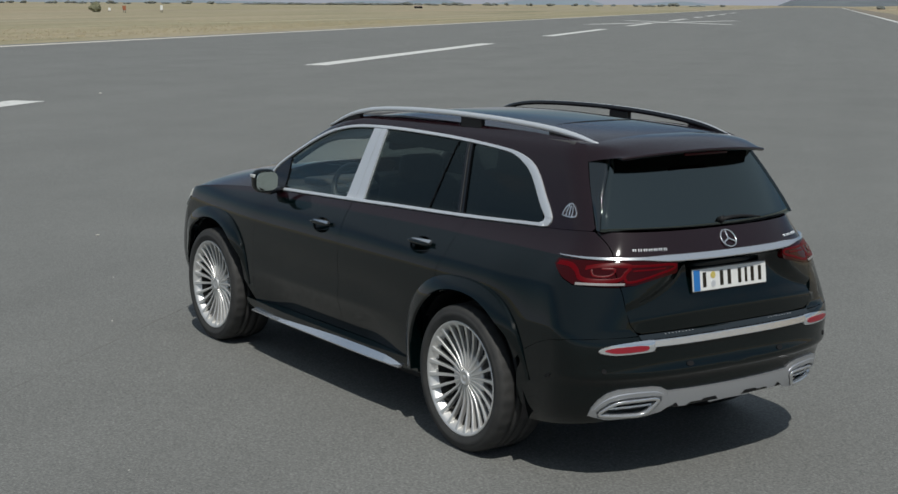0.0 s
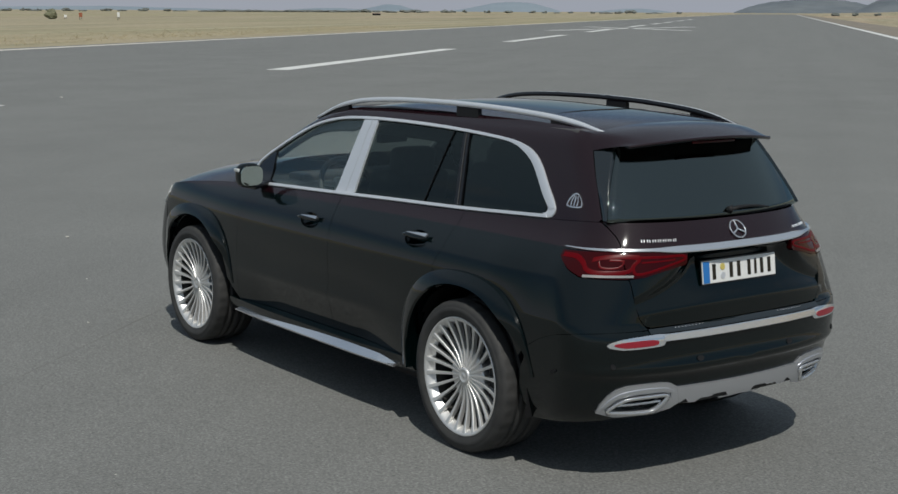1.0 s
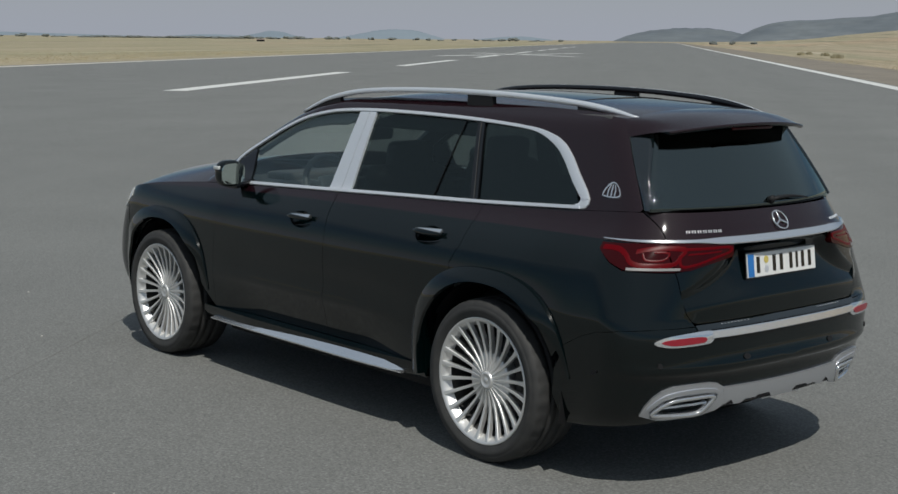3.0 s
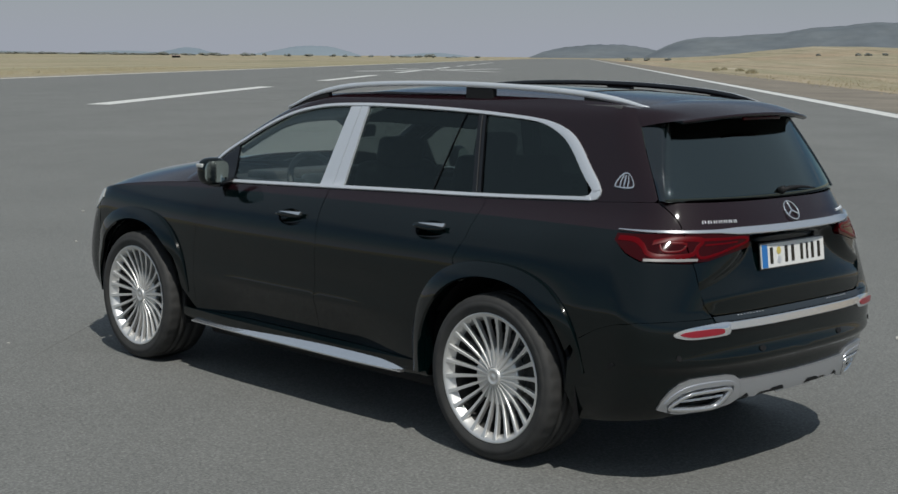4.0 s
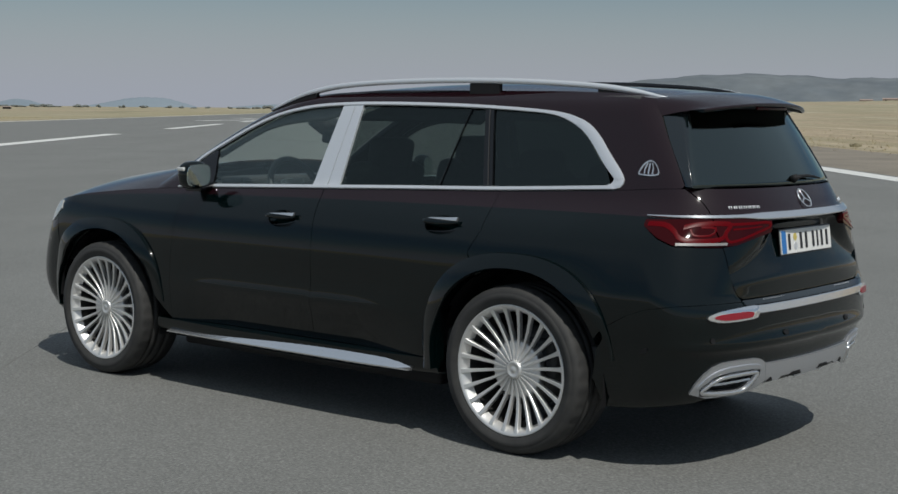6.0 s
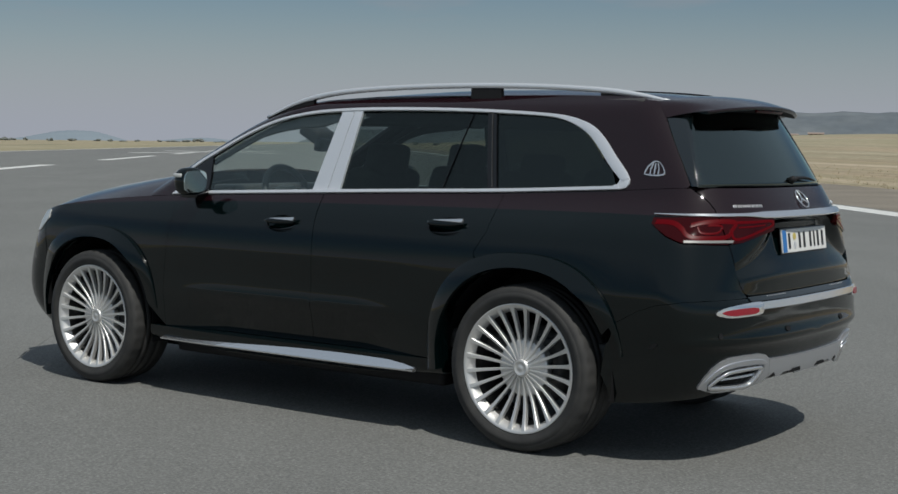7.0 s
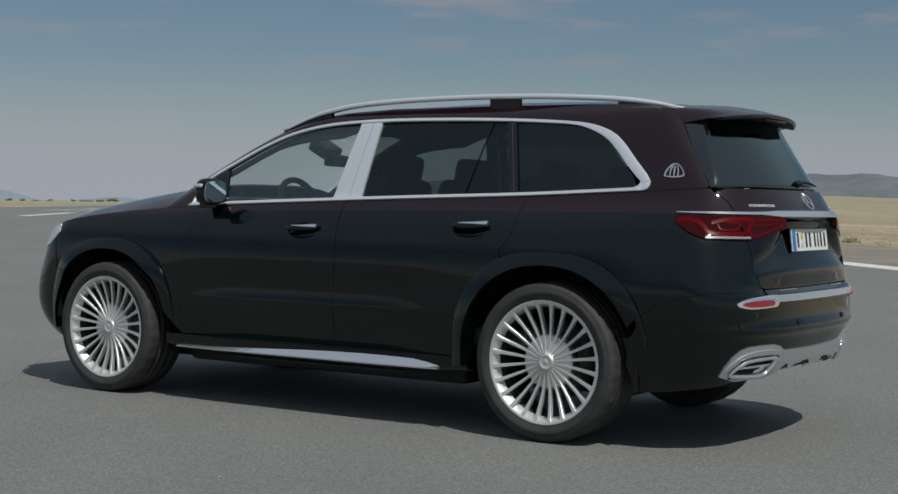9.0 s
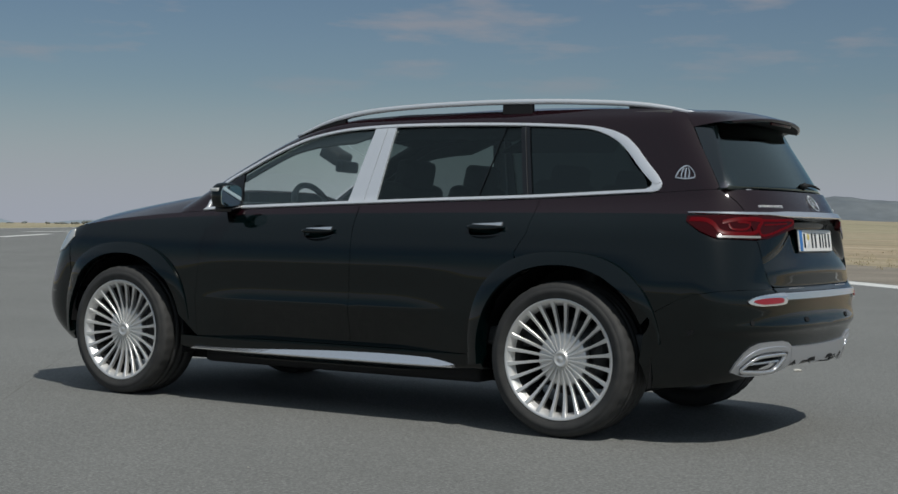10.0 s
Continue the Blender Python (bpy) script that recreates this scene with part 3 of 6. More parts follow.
X_REAR = soft_curve([0.20, 0.32, 0.42, 0.52, 0.560, 0.582, 0.597, 0.612, 0.66, 0.72, 0.762, 0.785, 0.792, 0.80, 0.84, 0.88, 1.00, 1.10, 1.150, 1.170, 1.23, 1.285, 1.32, 1.45, 1.60, 1.70],
                    [2.40, 2.55, 2.612, 2.636, 2.646, 2.666, 2.675, 2.670, 2.657, 2.653, 2.651, 2.622, 2.599, 2.601, 2.606, 2.611, 2.618, 2.622, 2.625, 2.600, 2.564, 2.530, 2.507, 2.425, 2.325, 2.255], 0.006)
X_TAIL = soft_curve([0.20, 0.32, 0.42, 0.52, 0.555, 0.595, 0.63, 0.75, 0.88, 1.00, 1.10, 1.170, 1.23, 1.30, 1.45, 1.60, 1.70],
                    [2.40, 2.55, 2.612, 2.640, 2.646, 2.676, 2.666, 2.654, 2.632, 2.608, 2.590, 2.577, 2.558, 2.520, 2.425, 2.325, 2.255], 0.010)
R_REAR = soft_curve([0.20, 0.58, 0.73, 0.90, 1.10, 1.20, 1.29, 1.45, 1.70], [0.42, 0.38, 0.34, 0.37, 0.40, 0.37, 0.34, 0.34, 0.34], 0.03)
X_NOSE = soft_curve([0.20, 0.30, 0.38, 0.46, 0.56, 0.66, 0.75, 0.90, 1.00, 1.10, 1.3], [-2.22, -2.38, -2.49, -2.562, -2.592, -2.580, -2.552, -2.49, -2.43, -2.32, -2.1], 0.02)
X_SCREEN = soft_curve([1.05, 1.12, 1.20, 1.30, 1.40, 1.50, 1.60, 1.66, 1.70, 1.73], [-1.62, -1.50, -1.37, -1.20, -1.02, -0.83, -0.62, -0.46, -0.30, -0.12], 0.03)
BELT = soft_curve([-1.4, -1.1, -0.58, 0.1, 0.7, 1.28, 1.8, 2.02, 2.355, 2.75], [1.140, 1.152, 1.172, 1.196, 1.216, 1.233, 1.257, 1.268, 1.287, 1.287], 0.06)
TONE = soft_curve([-2.4, -1.9, -1.0, 0.0, 1.0, 1.9, 2.2, 2.8], [1.030, 1.070, 1.125, 1.150, 1.160, 1.163, 1.160, 1.160], 0.08)
A, B, C = -1.5, 2.15, 3.05      # side from A to B in the unrolled skin, the rear corner from B to C
F0 = -2.4                       # the nose in the unrolled skin


def sill_out(x):
    """How far the sill stands proud of the doors, which tuck in under their crease."""
    return 0.060 * smoothstep(-1.15, -0.45, x) * (1 - smoothstep(0.45, 1.1, x))


class Skin:
    """Maps the unrolled skin (s, z) to the car's surface, for its left side; upper: the cabin with the windscreen in front."""

    def __init__(self, upper):
        self.front = X_SCREEN if upper else X_NOSE
        self.r_front = 0.34 if upper else 0.42

    def ends(self, z):
        return self.front(z) + self.r_front, X_TAIL(z) - R_REAR(z)

    def width(self, x, z):
        k = smoothstep(1.02, 1.27, z)
        mid = smoothstep(-1.15, -0.45, x) * (1 - smoothstep(0.45, 1.1, x))
        end = smoothstep(1.75, 2.15, x)
        w = W_SIDE(z) * mid + W_PLAIN(z) * (1 - mid - end) + W_TAIL(z) * end
        return w * (T_LOW(x) * (1 - k) + T_HIGH(x) * k)

    def sx(self, x, z):
        """s of the place on the side or in the corners at this x."""
        a, b = self.ends(z)
        if x > b:
            u = min((x - b) / R_REAR(z), 1)
            return B + (C - B) * math.asin(u**1.2) * 2 / math.pi
        if x < a:
            u = min((a - x) / self.r_front, 1)
            return A - (A - F0) * math.asin(u**1.2) * 2 / math.pi
        return A + (x - a) / (b - a) * (B - A)

    def sy(self, y, z):
        """s of the place on the rear face at this distance from the middle."""
        w = self.width(X_REAR(z) - 0.1, z)
        return B + (C - B) * math.acos(min(abs(y) / w, 1) ** 1.3) * 2 / math.pi

    def raw(self, s, z):
        a, b = self.ends(z)
        if s > B:
            q = (s - B) / (C - B) * math.pi / 2
            u, k = max(math.sin(q), 0) ** (1 / 1.2), max(math.cos(q), 0) ** (1 / 1.3)
            x = b + u * R_REAR(z) + u**4 * (X_REAR(z) - X_TAIL(z))
            return Vector((x, -k * self.width(x, z), z))
        if s < A:
            q = (A - s) / (A - F0) * math.pi / 2
            u, k = max(math.sin(q), 0) ** (1 / 1.2), max(math.cos(q), 0) ** (1 / 1.3)
            x = a - u * self.r_front
            return Vector((x, -k * self.width(x, z), z))
        x = a + (s - A) / (B - A) * (b - a)
        return Vector((x, -self.width(x, z), z))

    def point(self, s, z, off=0.0):
        p = self.raw(s, z)
        if off:
            e = 0.004
            s1, s0 = min(s + e, C), max(s - e, F0)
            n = (self.raw(s1, z) - self.raw(s0, z)).cross(self.raw(s, z + e) - self.raw(s, z - e))
            p = p + n.normalized() * off
        return p


LOW, UP = Skin(False), Skin(True)


def inside(p, poly):
    x, y = p
    hit, j = False, len(poly) - 1
    for i in range(len(poly)):
        (xi, yi), (xj, yj) = poly[i], poly[j]
        if (yi > y) != (yj > y) and x < (xj - xi) * (y - yi) / (yj - yi) + xi:
            hit = not hit
        j = i
    return hit


def dense(poly, step, closed=True):
    out = []
    for i in range(len(poly) if closed else len(poly) - 1):
        a, b = poly[i], poly[(i + 1) % len(poly)]
        n = max(1, int(math.dist(a, b) / step))
        out += [(a[0] + (b[0] - a[0]) * k / n, a[1] + (b[1] - a[1]) * k / n) for k in range(n)]
    return out if closed else out + [poly[-1]]


def panel(name, skin, outer, mat, parent, holes=(), off=0.0, grid=0.05, rim=0.012, both=False, right=False, label="", tone=None, dish=None, rim_mat=None):
    """A sheet of the skin inside a polygon of (s, z), with holes and an edge turned inwards. both: joined with its mirror image
    across the car; right: the mirror image alone. tone: a second material above the two-tone line. dish: extra offset by (s, z)."""
    from mathutils.geometry import delaunay_2d_cdt
    outer = dense(outer, grid)
    rings = [outer] + [dense(h, grid * 0.7) for h in holes]
    pts, edges = [], []
    for r in rings:
        k = len(pts)
        pts += r
        edges += [(k + i, k + (i + 1) % len(r)) for i in range(len(r))]
    if tone:
        line = [(s, TONE(skin.raw(s, 1.14).x)) for s in [F0 + (C - F0) * i / 90 for i in range(91)]]
        k = len(pts)
        pts += line
        edges += [(k + i, k + i + 1) for i in range(len(line) - 1)]
    s0, s1 = min(p[0] for p in outer), max(p[0] for p in outer)
    z0, z1 = min(p[1] for p in outer), max(p[1] for p in outer)
    ns, nz = int((s1 - s0) / grid), int((z1 - z0) / grid)
    near = np.array(pts)
    for i in range(1, ns + 1):
        for j in range(1, nz + 1):
            p = (s0 + (s1 - s0) * i / (ns + 1), z0 + (z1 - z0) * j / (nz + 1))
            if inside(p, outer) and np.abs(near - p).max(1).min() > grid * 0.35:
                pts.append(p)
    co, _, tri, *_ = delaunay_2d_cdt([Vector(p) for p in pts], edges, [], 0, 1e-6)
    keep = []
    for f in tri:
        m = (sum(co[i].x for i in f) / 3, sum(co[i].y for i in f) / 3)
        if inside(m, outer) and not any(inside(m, h) for h in rings[1:]):
            keep.append(tuple(f))
    used = sorted({i for f in keep for i in f})
    at = {i: k for k, i in enumerate(used)}
    flat = [(co[i].x, co[i].y) for i in used]
    faces = [tuple(at[i] for i in f) for f in keep]

    def surf(s, z):
        return skin.point(s, z, off + (dish(s, z) if dish else 0))

    verts, normals = [], []
    for s, z in flat:
        e = 0.005
        sa, sb = max(s - e, F0), min(s + e, C)
        n = (surf(sb, z) - surf(sa, z)).cross(surf(s, z + e) - surf(s, z - e))
        p = surf(s, z)
        if s > C - 1e-4 or s < F0 + 1e-4:
            p.y, n.y = 0.0, 0.0
        verts.append(p)
        normals.append(n.normalized())
    count = {}
    for f in faces:
        for i in range(3):
            e = (f[i], f[(i + 1) % 3])
            count[tuple(sorted(e))] = count.get(tuple(sorted(e)), []) + [e]
    index = [0] * len(faces)
    if tone:
        index = [1 if sum(flat[i][1] - TONE(verts[i].x) for i in f) > 0 else 0 for f in faces]
    if rim:
        # the edge has vertices of its own, so that the sheet's shading stays clean up to it
        for e, (first, *rest) in count.items():
            if rest or (both and all(abs(verts[i].y) < 1e-4 for i in e)):
                continue
            i, j = first
            k = len(verts)
            for q in (i, j, j, i):
                verts.append(verts[q] - (normals[q] * rim if len(verts) - k >= 2 else Vector()))
            n = (verts[k + 1] - verts[k]).cross(normals[i]).normalized()
            normals += [n, n, n, n]
            faces.append((k + 1, k, k + 3, k + 2))
            index.append(2 if rim_mat else index[0])
    if both or right:
        k = len(verts)
        mirrored = [Vector((v.x, -v.y, v.z)) for v in verts]
        turned = [Vector((v.x, -v.y, v.z)) for v in normals]
        flipped = [tuple(reversed([i + (k if both else 0) for i in f])) for f in faces]
        if both:
            verts, faces, index, normals = verts + mirrored, faces + flipped, index + index, normals + turned
        else:
            verts, faces, normals = mirrored, flipped, turned
    me = bpy.data.meshes.new(name)
    me.from_pydata(verts, [], faces)
    for m in [mat] + ([tone] if tone else [mat]) + ([rim_mat] if rim_mat else []):
        me.materials.append(m)
    me.polygons.foreach_set("material_index", index)
    me.polygons.foreach_set("use_smooth", [True] * len(faces))
    me.normals_split_custom_set_from_vertices([tuple(n) for n in normals])
    ob = new(name, me)
    ob.parent = parent
    return tagged(ob, label)


def side(skin, *pts):
    return [(skin.sx(x, z), z) for x, z in pts]


def outline(skin, *pts):
    """A closed outline, straight in x and z between its corners."""
    return [(skin.sx(x, z), z) for x, z in dense(list(pts), 0.03)]


def arc(cx, cz, r, a0, a1, n=20, sx=1.0):
    return [(cx + r * sx * math.cos(radians(a0 + (a1 - a0) * i / n)), cz + r * math.sin(radians(a0 + (a1 - a0) * i / n))) for i in range(n + 1)]


AX_F, AX_R, HUB_Z, TYRE_R, RIM_R = -1.5675, 1.5675, 0.405, 0.405, 0.313
ARCH_R = 0.490

# lower body: one run along the side for now, split at the shut lines
def belt_run(x0, x1, n=24, dz=0.0):
    return [(x0 + (x1 - x0) * i / n, BELT(x0 + (x1 - x0) * i / n) + dz) for i in range(n + 1)]


BONNET_EDGE = soft_curve([-2.50, -2.30, -2.1, -1.8, -1.4, -1.0], [0.95, 1.00, 1.045, 1.092, 1.130, 1.158], 0.05)
# ---- body panels ----
def rear(skin, *pts):
    return [(skin.sy(y, z), z) for y, z in pts]


def bead(name, skin, pts, widths, mat, parent, off=0.002, height=0.006, right=False, both=False, closed=False, label="", other=None):
    """A raised strip that follows points (s, z) on the skin; widths: one, or one for each point; other: the opposite edge, when pts is one edge."""
    if not isinstance(widths, (list, tuple)):
        widths = [widths] * len(pts)
    n, verts, faces = len(pts), [], []
    for i in range(n):
        a = pts[(i - 1) % n] if (closed or i) else pts[0]
        b = pts[(i + 1) % n] if (closed or i < n - 1) else pts[-1]
        d = Vector((b[0] - a[0], b[1] - a[1])).normalized()
        nx, nz, w = -d.y, d.x, widths[i] / 2
        for q, h in ((-1, -0.006), (-0.96, 0.75), (-0.78, 1.0), (0.78, 1.0), (0.96, 0.75), (1, -0.006)):
            s, z = pts[i][0] + nx * w * q, pts[i][1] + nz * w * q
            if other:
                s, z = (p + (o - p) * (q + 1) / 2 for p, o in zip(pts[i], other[i]))
            verts.append(skin.point(min(max(s, F0), C), z, off + (height * h if h > 0 else h)))
    if both:
        for v in verts[-6:]:
            v.y = 0.0
    for i in range(n if closed else n - 1):
        for j in range(5):
            p, q = i * 6 + j, ((i + 1) % n) * 6 + j
            faces.append((p, p + 1, q + 1, q))
    if not closed:
        faces += [tuple(range(5, -1, -1))] + ([] if both else [tuple(range(n * 6 - 6, n * 6))])
    if right or both:
        k = len(verts) if both else 0
        m = [Vector((v.x, -v.y, v.z)) for v in verts]
        f = [tuple(reversed([i + k for i in q])) for q in faces]
        verts, faces = (verts + m, faces + f) if both else (m, f)
    # make sure that faces look outwards
    me = bpy.data.meshes.new(name)
    me.from_pydata(verts, [], faces)
    me.materials.append(mat)
    bm = bmesh.new()
    bm.from_mesh(me)
    if both:
        bmesh.ops.remove_doubles(bm, verts=bm.verts, dist=2e-4)
    bmesh.ops.recalc_face_normals(bm, faces=bm.faces)
    if height < 0.0095:
        for e in bm.edges:
            if len(e.link_faces) == 2 and e.calc_face_angle(0) > radians(22):
                e.smooth = False
    bm.to_mesh(me)
    bm.free()
    me.polygons.foreach_set("use_smooth", [True] * len(me.polygons))
    ob = new(name, me)
    ob.parent = parent
    return tagged(ob, label)


def flow(pts, per=6):
    """A smooth open line through points."""
    p = [pts[0]] + list(pts) + [pts[-1]]
    out = []
    for i in range(1, len(p) - 2):
        for k in range(per):
            t = k / per
            out.append(tuple(0.5 * (2 * b + (c - a) * t + (2 * a - 5 * b + 4 * c - d) * t * t + (3 * b - a - 3 * c + d) * t**3)
                             for a, b, c, d in zip(p[i - 1], p[i], p[i + 1], p[i + 2])))
    return out + [tuple(pts[-1])]


front_arch = arc(AX_F, HUB_Z, ARCH_R, 180 - 14, 14)
rear_arch = arc(AX_R, HUB_Z, ARCH_R, 180 - 14, 14)
def pulled(pts):
    """Points with the tail of the window band drawn a little forward."""
    return [(x - 0.018 * smoothstep(1.45, 1.85, x), z) for x, z in pts]


# outer edge of the bright window surround, from the foot of the windscreen pillar over the roof side to the rear tip
TRIM_TOP = flow([(-0.962, 1.175), (-0.957, 1.235), (-0.922, 1.302), (-0.85, 1.357), (-0.7, 1.432), (-0.5, 1.526), (-0.3, 1.600), (-0.1, 1.640), (0.1, 1.658), (0.4, 1.666), (0.8, 1.663), (1.17, 1.652),
                 (1.5, 1.633), (1.66, 1.613), (1.78, 1.575), (1.86, 1.518), (1.94, 1.432), (2.01, 1.360), (2.040, 1.318)], 4)
TRIM_TOP = pulled(TRIM_TOP)
TRIM_TAIL = pulled([(2.040, 1.318), (2.039, 1.296), (2.026, 1.278), (1.998, 1.2705)])
HOLE = TRIM_TOP + TRIM_TAIL[1:] + [(x, BELT(x) + 0.010) for x in (1.932, 1.8, 1.5, 1.28, 0.9, 0.5, 0.1, -0.3, -0.6, -0.9)]
INNER_TOP = [(-0.93, 1.225), (-0.85, 1.325), (-0.7, 1.410), (-0.5, 1.506), (-0.3, 1.580), (-0.1, 1.622), (0.1, 1.641), (0.4, 1.649), (0.8, 1.646), (1.17, 1.635),
             (1.48, 1.615), (1.62, 1.592), (1.70, 1.562), (1.77, 1.515), (1.86, 1.415), (1.925, 1.340), (1.945, 1.290)]
INNER_TOP = pulled(INNER_TOP)
top_line = curve([p[0] for p in INNER_TOP], [p[1] for p in INNER_TOP])


def sill_line(x):
    return BELT(x) + 0.026


def pane(x_bottom0, x_bottom1, x_top0, x_top1, n=10):
    """A window between two slanting posts."""
    lo = [(x_bottom0 + (x_bottom1 - x_bottom0) * i / n, sill_line(x_bottom0 + (x_bottom1 - x_bottom0) * i / n) - 0.012) for i in range(n + 1)]
    hi = [(x_top1 + (x_top0 - x_top1) * i / n, top_line(x_top1 + (x_top0 - x_top1) * i / n) + 0.010) for i in range(n + 1)]
    return lo + hi


for right in (False, True):
    fender = [(-0.9515, 0.40), (-0.9515, 0.62), (-0.9315, 0.80), (-0.9015, 1.00), (-0.9015, 1.160)] + [(x, BONNET_EDGE(x)) for x in (-1.0, -1.2, -1.4, -1.6, -1.8, -2.0, -2.12)] + \
             [(-2.12, 0.98), (-2.10, 0.90), (-2.08, 0.75), (-2.06, 0.62)] + front_arch
    panel("front_wing", LOW, outline(LOW, *fender), M_BLACK, car, right=right, tone=M_RED, label="gloss black front wing with a maroon top edge")
    door = [(-0.95, 0.40), (-0.95, 0.62), (-0.93, 0.80), (-0.90, 1.00), (-0.90, BELT(-0.90))] + belt_run(-0.85, 0.20) + [(0.2175, 0.9), (0.2025, 0.6), (0.1825, 0.40)]
    cup1, cup2 = [outline(LOW, *[(x0 + 0.105 * math.cos(2 * math.pi * i / 32), z0 + 0.046 * math.sin(2 * math.pi * i / 32)) for i in range(32)]) for x0, z0 in ((-0.026, 1.034), (1.088, 1.064))]
    d1 = panel("front_door", LOW, outline(LOW, *door), M_BLACK, car, holes=[cup1], right=right, tone=M_RED, grid=0.04, label="gloss black front door with a maroon top edge")
    rdoor = [(0.185, 0.40), (0.205, 0.6), (0.22, 0.9), (0.205, BELT(0.205))] + belt_run(0.24, 1.34) + [(1.34, 1.05), (1.28, 0.95)] + \
            arc(AX_R, HUB_Z, ARCH_R + 0.04, 120, 170, 10) + [(1.055, 0.40)]
    d2 = panel("rear_door", LOW, outline(LOW, *rdoor), M_BLACK, car, holes=[cup2], right=right, tone=M_RED, grid=0.04, label="gloss black rear door with a maroon top edge")
    panel("sill", LOW, side(LOW, (-1.08, 0.27), (-1.07, 0.3975), (1.075, 0.3975), (1.085, 0.27)), M_BLACK, car, right=right, off=0.004, rim=0.06, grid=0.03,
          dish=lambda s, z: sill_out(LOW.raw(s, z).x) - 0.09 * smoothstep(0.325, 0.27, z), label="black side sill")
    run = [(1.3425, BELT(1.3425)), (1.3425, 1.05), (1.2825, 0.947)] + arc(AX_R, HUB_Z, ARCH_R, 118, 24, 14) + [(2.07, 0.66), (2.2, 0.73), (2.3, 0.765), (2.42, 0.785), (2.50, 0.79)]
    quarter = side(LOW, *dense(run, 0.03, False)) + rear(LOW, (0.66, 0.7905), (0.600, 0.7915), (0.617, 0.812), (0.643, 0.848), (0.659, 0.917), (0.667, 1.0), (0.673, 1.030))
    quarter += side(LOW, *dense([(2.46, 1.033), (2.36, 1.040), (2.29, 1.070), (2.215, 1.118), (2.20, 1.150), (2.36, 1.156), (2.42, 1.1565)], 0.03, False)) + rear(LOW, (0.666, 1.157), (0.657, 1.190), (0.657, 1.222), (0.675, 1.284))
    quarter += side(LOW, *[(2.29 - 0.1 * i, BELT(2.29 - 0.1 * i)) for i in range(10)])
    panel("rear_quarter_panel", LOW, quarter, M_BLACK, car, right=right, tone=M_RED, grid=0.04, label="gloss black rear quarter panel with a maroon shoulder")
    frame_out = [(-1.16, BELT(-1.16) + 0.002)] + belt_run(-1.0, 2.307, 30, 0.002) + [(2.315, 1.30), (2.268, 1.38), (2.188, 1.51), (2.130, 1.61), (2.078, 1.69), (1.9, 1.715), (1.6, 1.725), (0.8, 1.73), (0.35, 1.73), (0.0, 1.712)] + \
                [(X_SCREEN(z) + 0.128 + (1.70 - z) * 0.02, z) for z in (1.69, 1.66, 1.62, 1.58, 1.54, 1.5, 1.45, 1.4, 1.35, 1.3, 1.25, 1.2)]
    panel("cabin_side", UP, outline(UP, *frame_out), M_RED, car, holes=[outline(UP, *HOLE)], right=right, rim=0.03, grid=0.04, label="maroon roof side and pillars")
    # bright surround of the windows
    m = len(TRIM_TOP)
    sw = [0.0155 + 0.005 * smoothstep(-0.5, -1.0, x) + 0.037 * smoothstep(1.50, 1.88, x) * (1 - 0.25 * smoothstep(1.95, 2.04, x)) for x, z in TRIM_TOP]
    inner = []
    for i, (x, z) in enumerate(TRIM_TOP):
        a, b = TRIM_TOP[max(i - 1, 0)], TRIM_TOP[min(i + 1, m - 1)]
        d = Vector((b[0] - a[0], b[1] - a[1])).normalized()
        inner.append((x + d.y * sw[i], z - d.x * sw[i]))
    inner[-1] = (1.966, 1.316)
    inner += [(1.964, 1.304), (1.956, 1.295), (1.937, 1.2905)]
    bead("window_trim_top", UP, side(UP, *(TRIM_TOP + TRIM_TAIL[1:])), 0.02, M_SATIN, car, right=right, label="satin silver window surround", other=side(UP, *inner))
    low = [(-0.965 + 2.937 * i / 48, BELT(-0.965 + 2.937 * i / 48) + 0.013) for i in range(49)]
    bead("window_trim_bottom", UP, side(UP, *low), 0.0185, M_SATIN, car, right=right, height=0.009, label="satin silver strip under the windows")
    # posts
    for q in ((0.105, 0.212, 0.189, 0.272), (0.216, 0.300, 0.276, 0.331)):
        panel("pillar_cover", UP, outline(UP, *pane(*q, 4)), M_SATIN, car, right=right, off=0.003, rim=0.012, label="satin silver cover of the middle pillar")
    panel("rear_pillar_cover", UP, outline(UP, *pane(1.235, 1.290, 1.140, 1.192, 3)), M_GLOSSBLK, car, right=right, off=0.001, label="gloss black cover of the rear pillar")
    bead("pillar_strip", UP, side(UP, *[(1.262 + (1.169 - 1.262) * i / 8, 1.258 + (1.638 - 1.258) * i / 8) for i in range(9)]), 0.0032, M_DISC, car, off=0.003, height=0.003, right=right, label="thin bright strip on the rear pillar")
    panel("mirror_corner", UP, outline(UP, (-0.955, 1.165), (-0.70, 1.185), (-0.735, 1.385), (-0.86, 1.345), (-0.930, 1.27)), M_GLOSSBLK, car, right=right, off=-0.001, label="gloss black corner panel behind the mirror")
    # panes
    g1 = [(-0.72, 1.192)] + [(x, sill_line(x) - 0.012) for x in (-0.5, -0.2, 0.0, 0.118)] + [(0.200, top_line(0.2) + 0.01)] + [(x, top_line(x) + 0.01) for x in (0.1, -0.1, -0.3, -0.5, -0.7, -0.76)] + [(-0.742, 1.37)]
    panel("front_window", UP, outline(UP, *g1), M_GLASS, car, right=right, off=-0.010, rim=0.0, label="clear front side window")
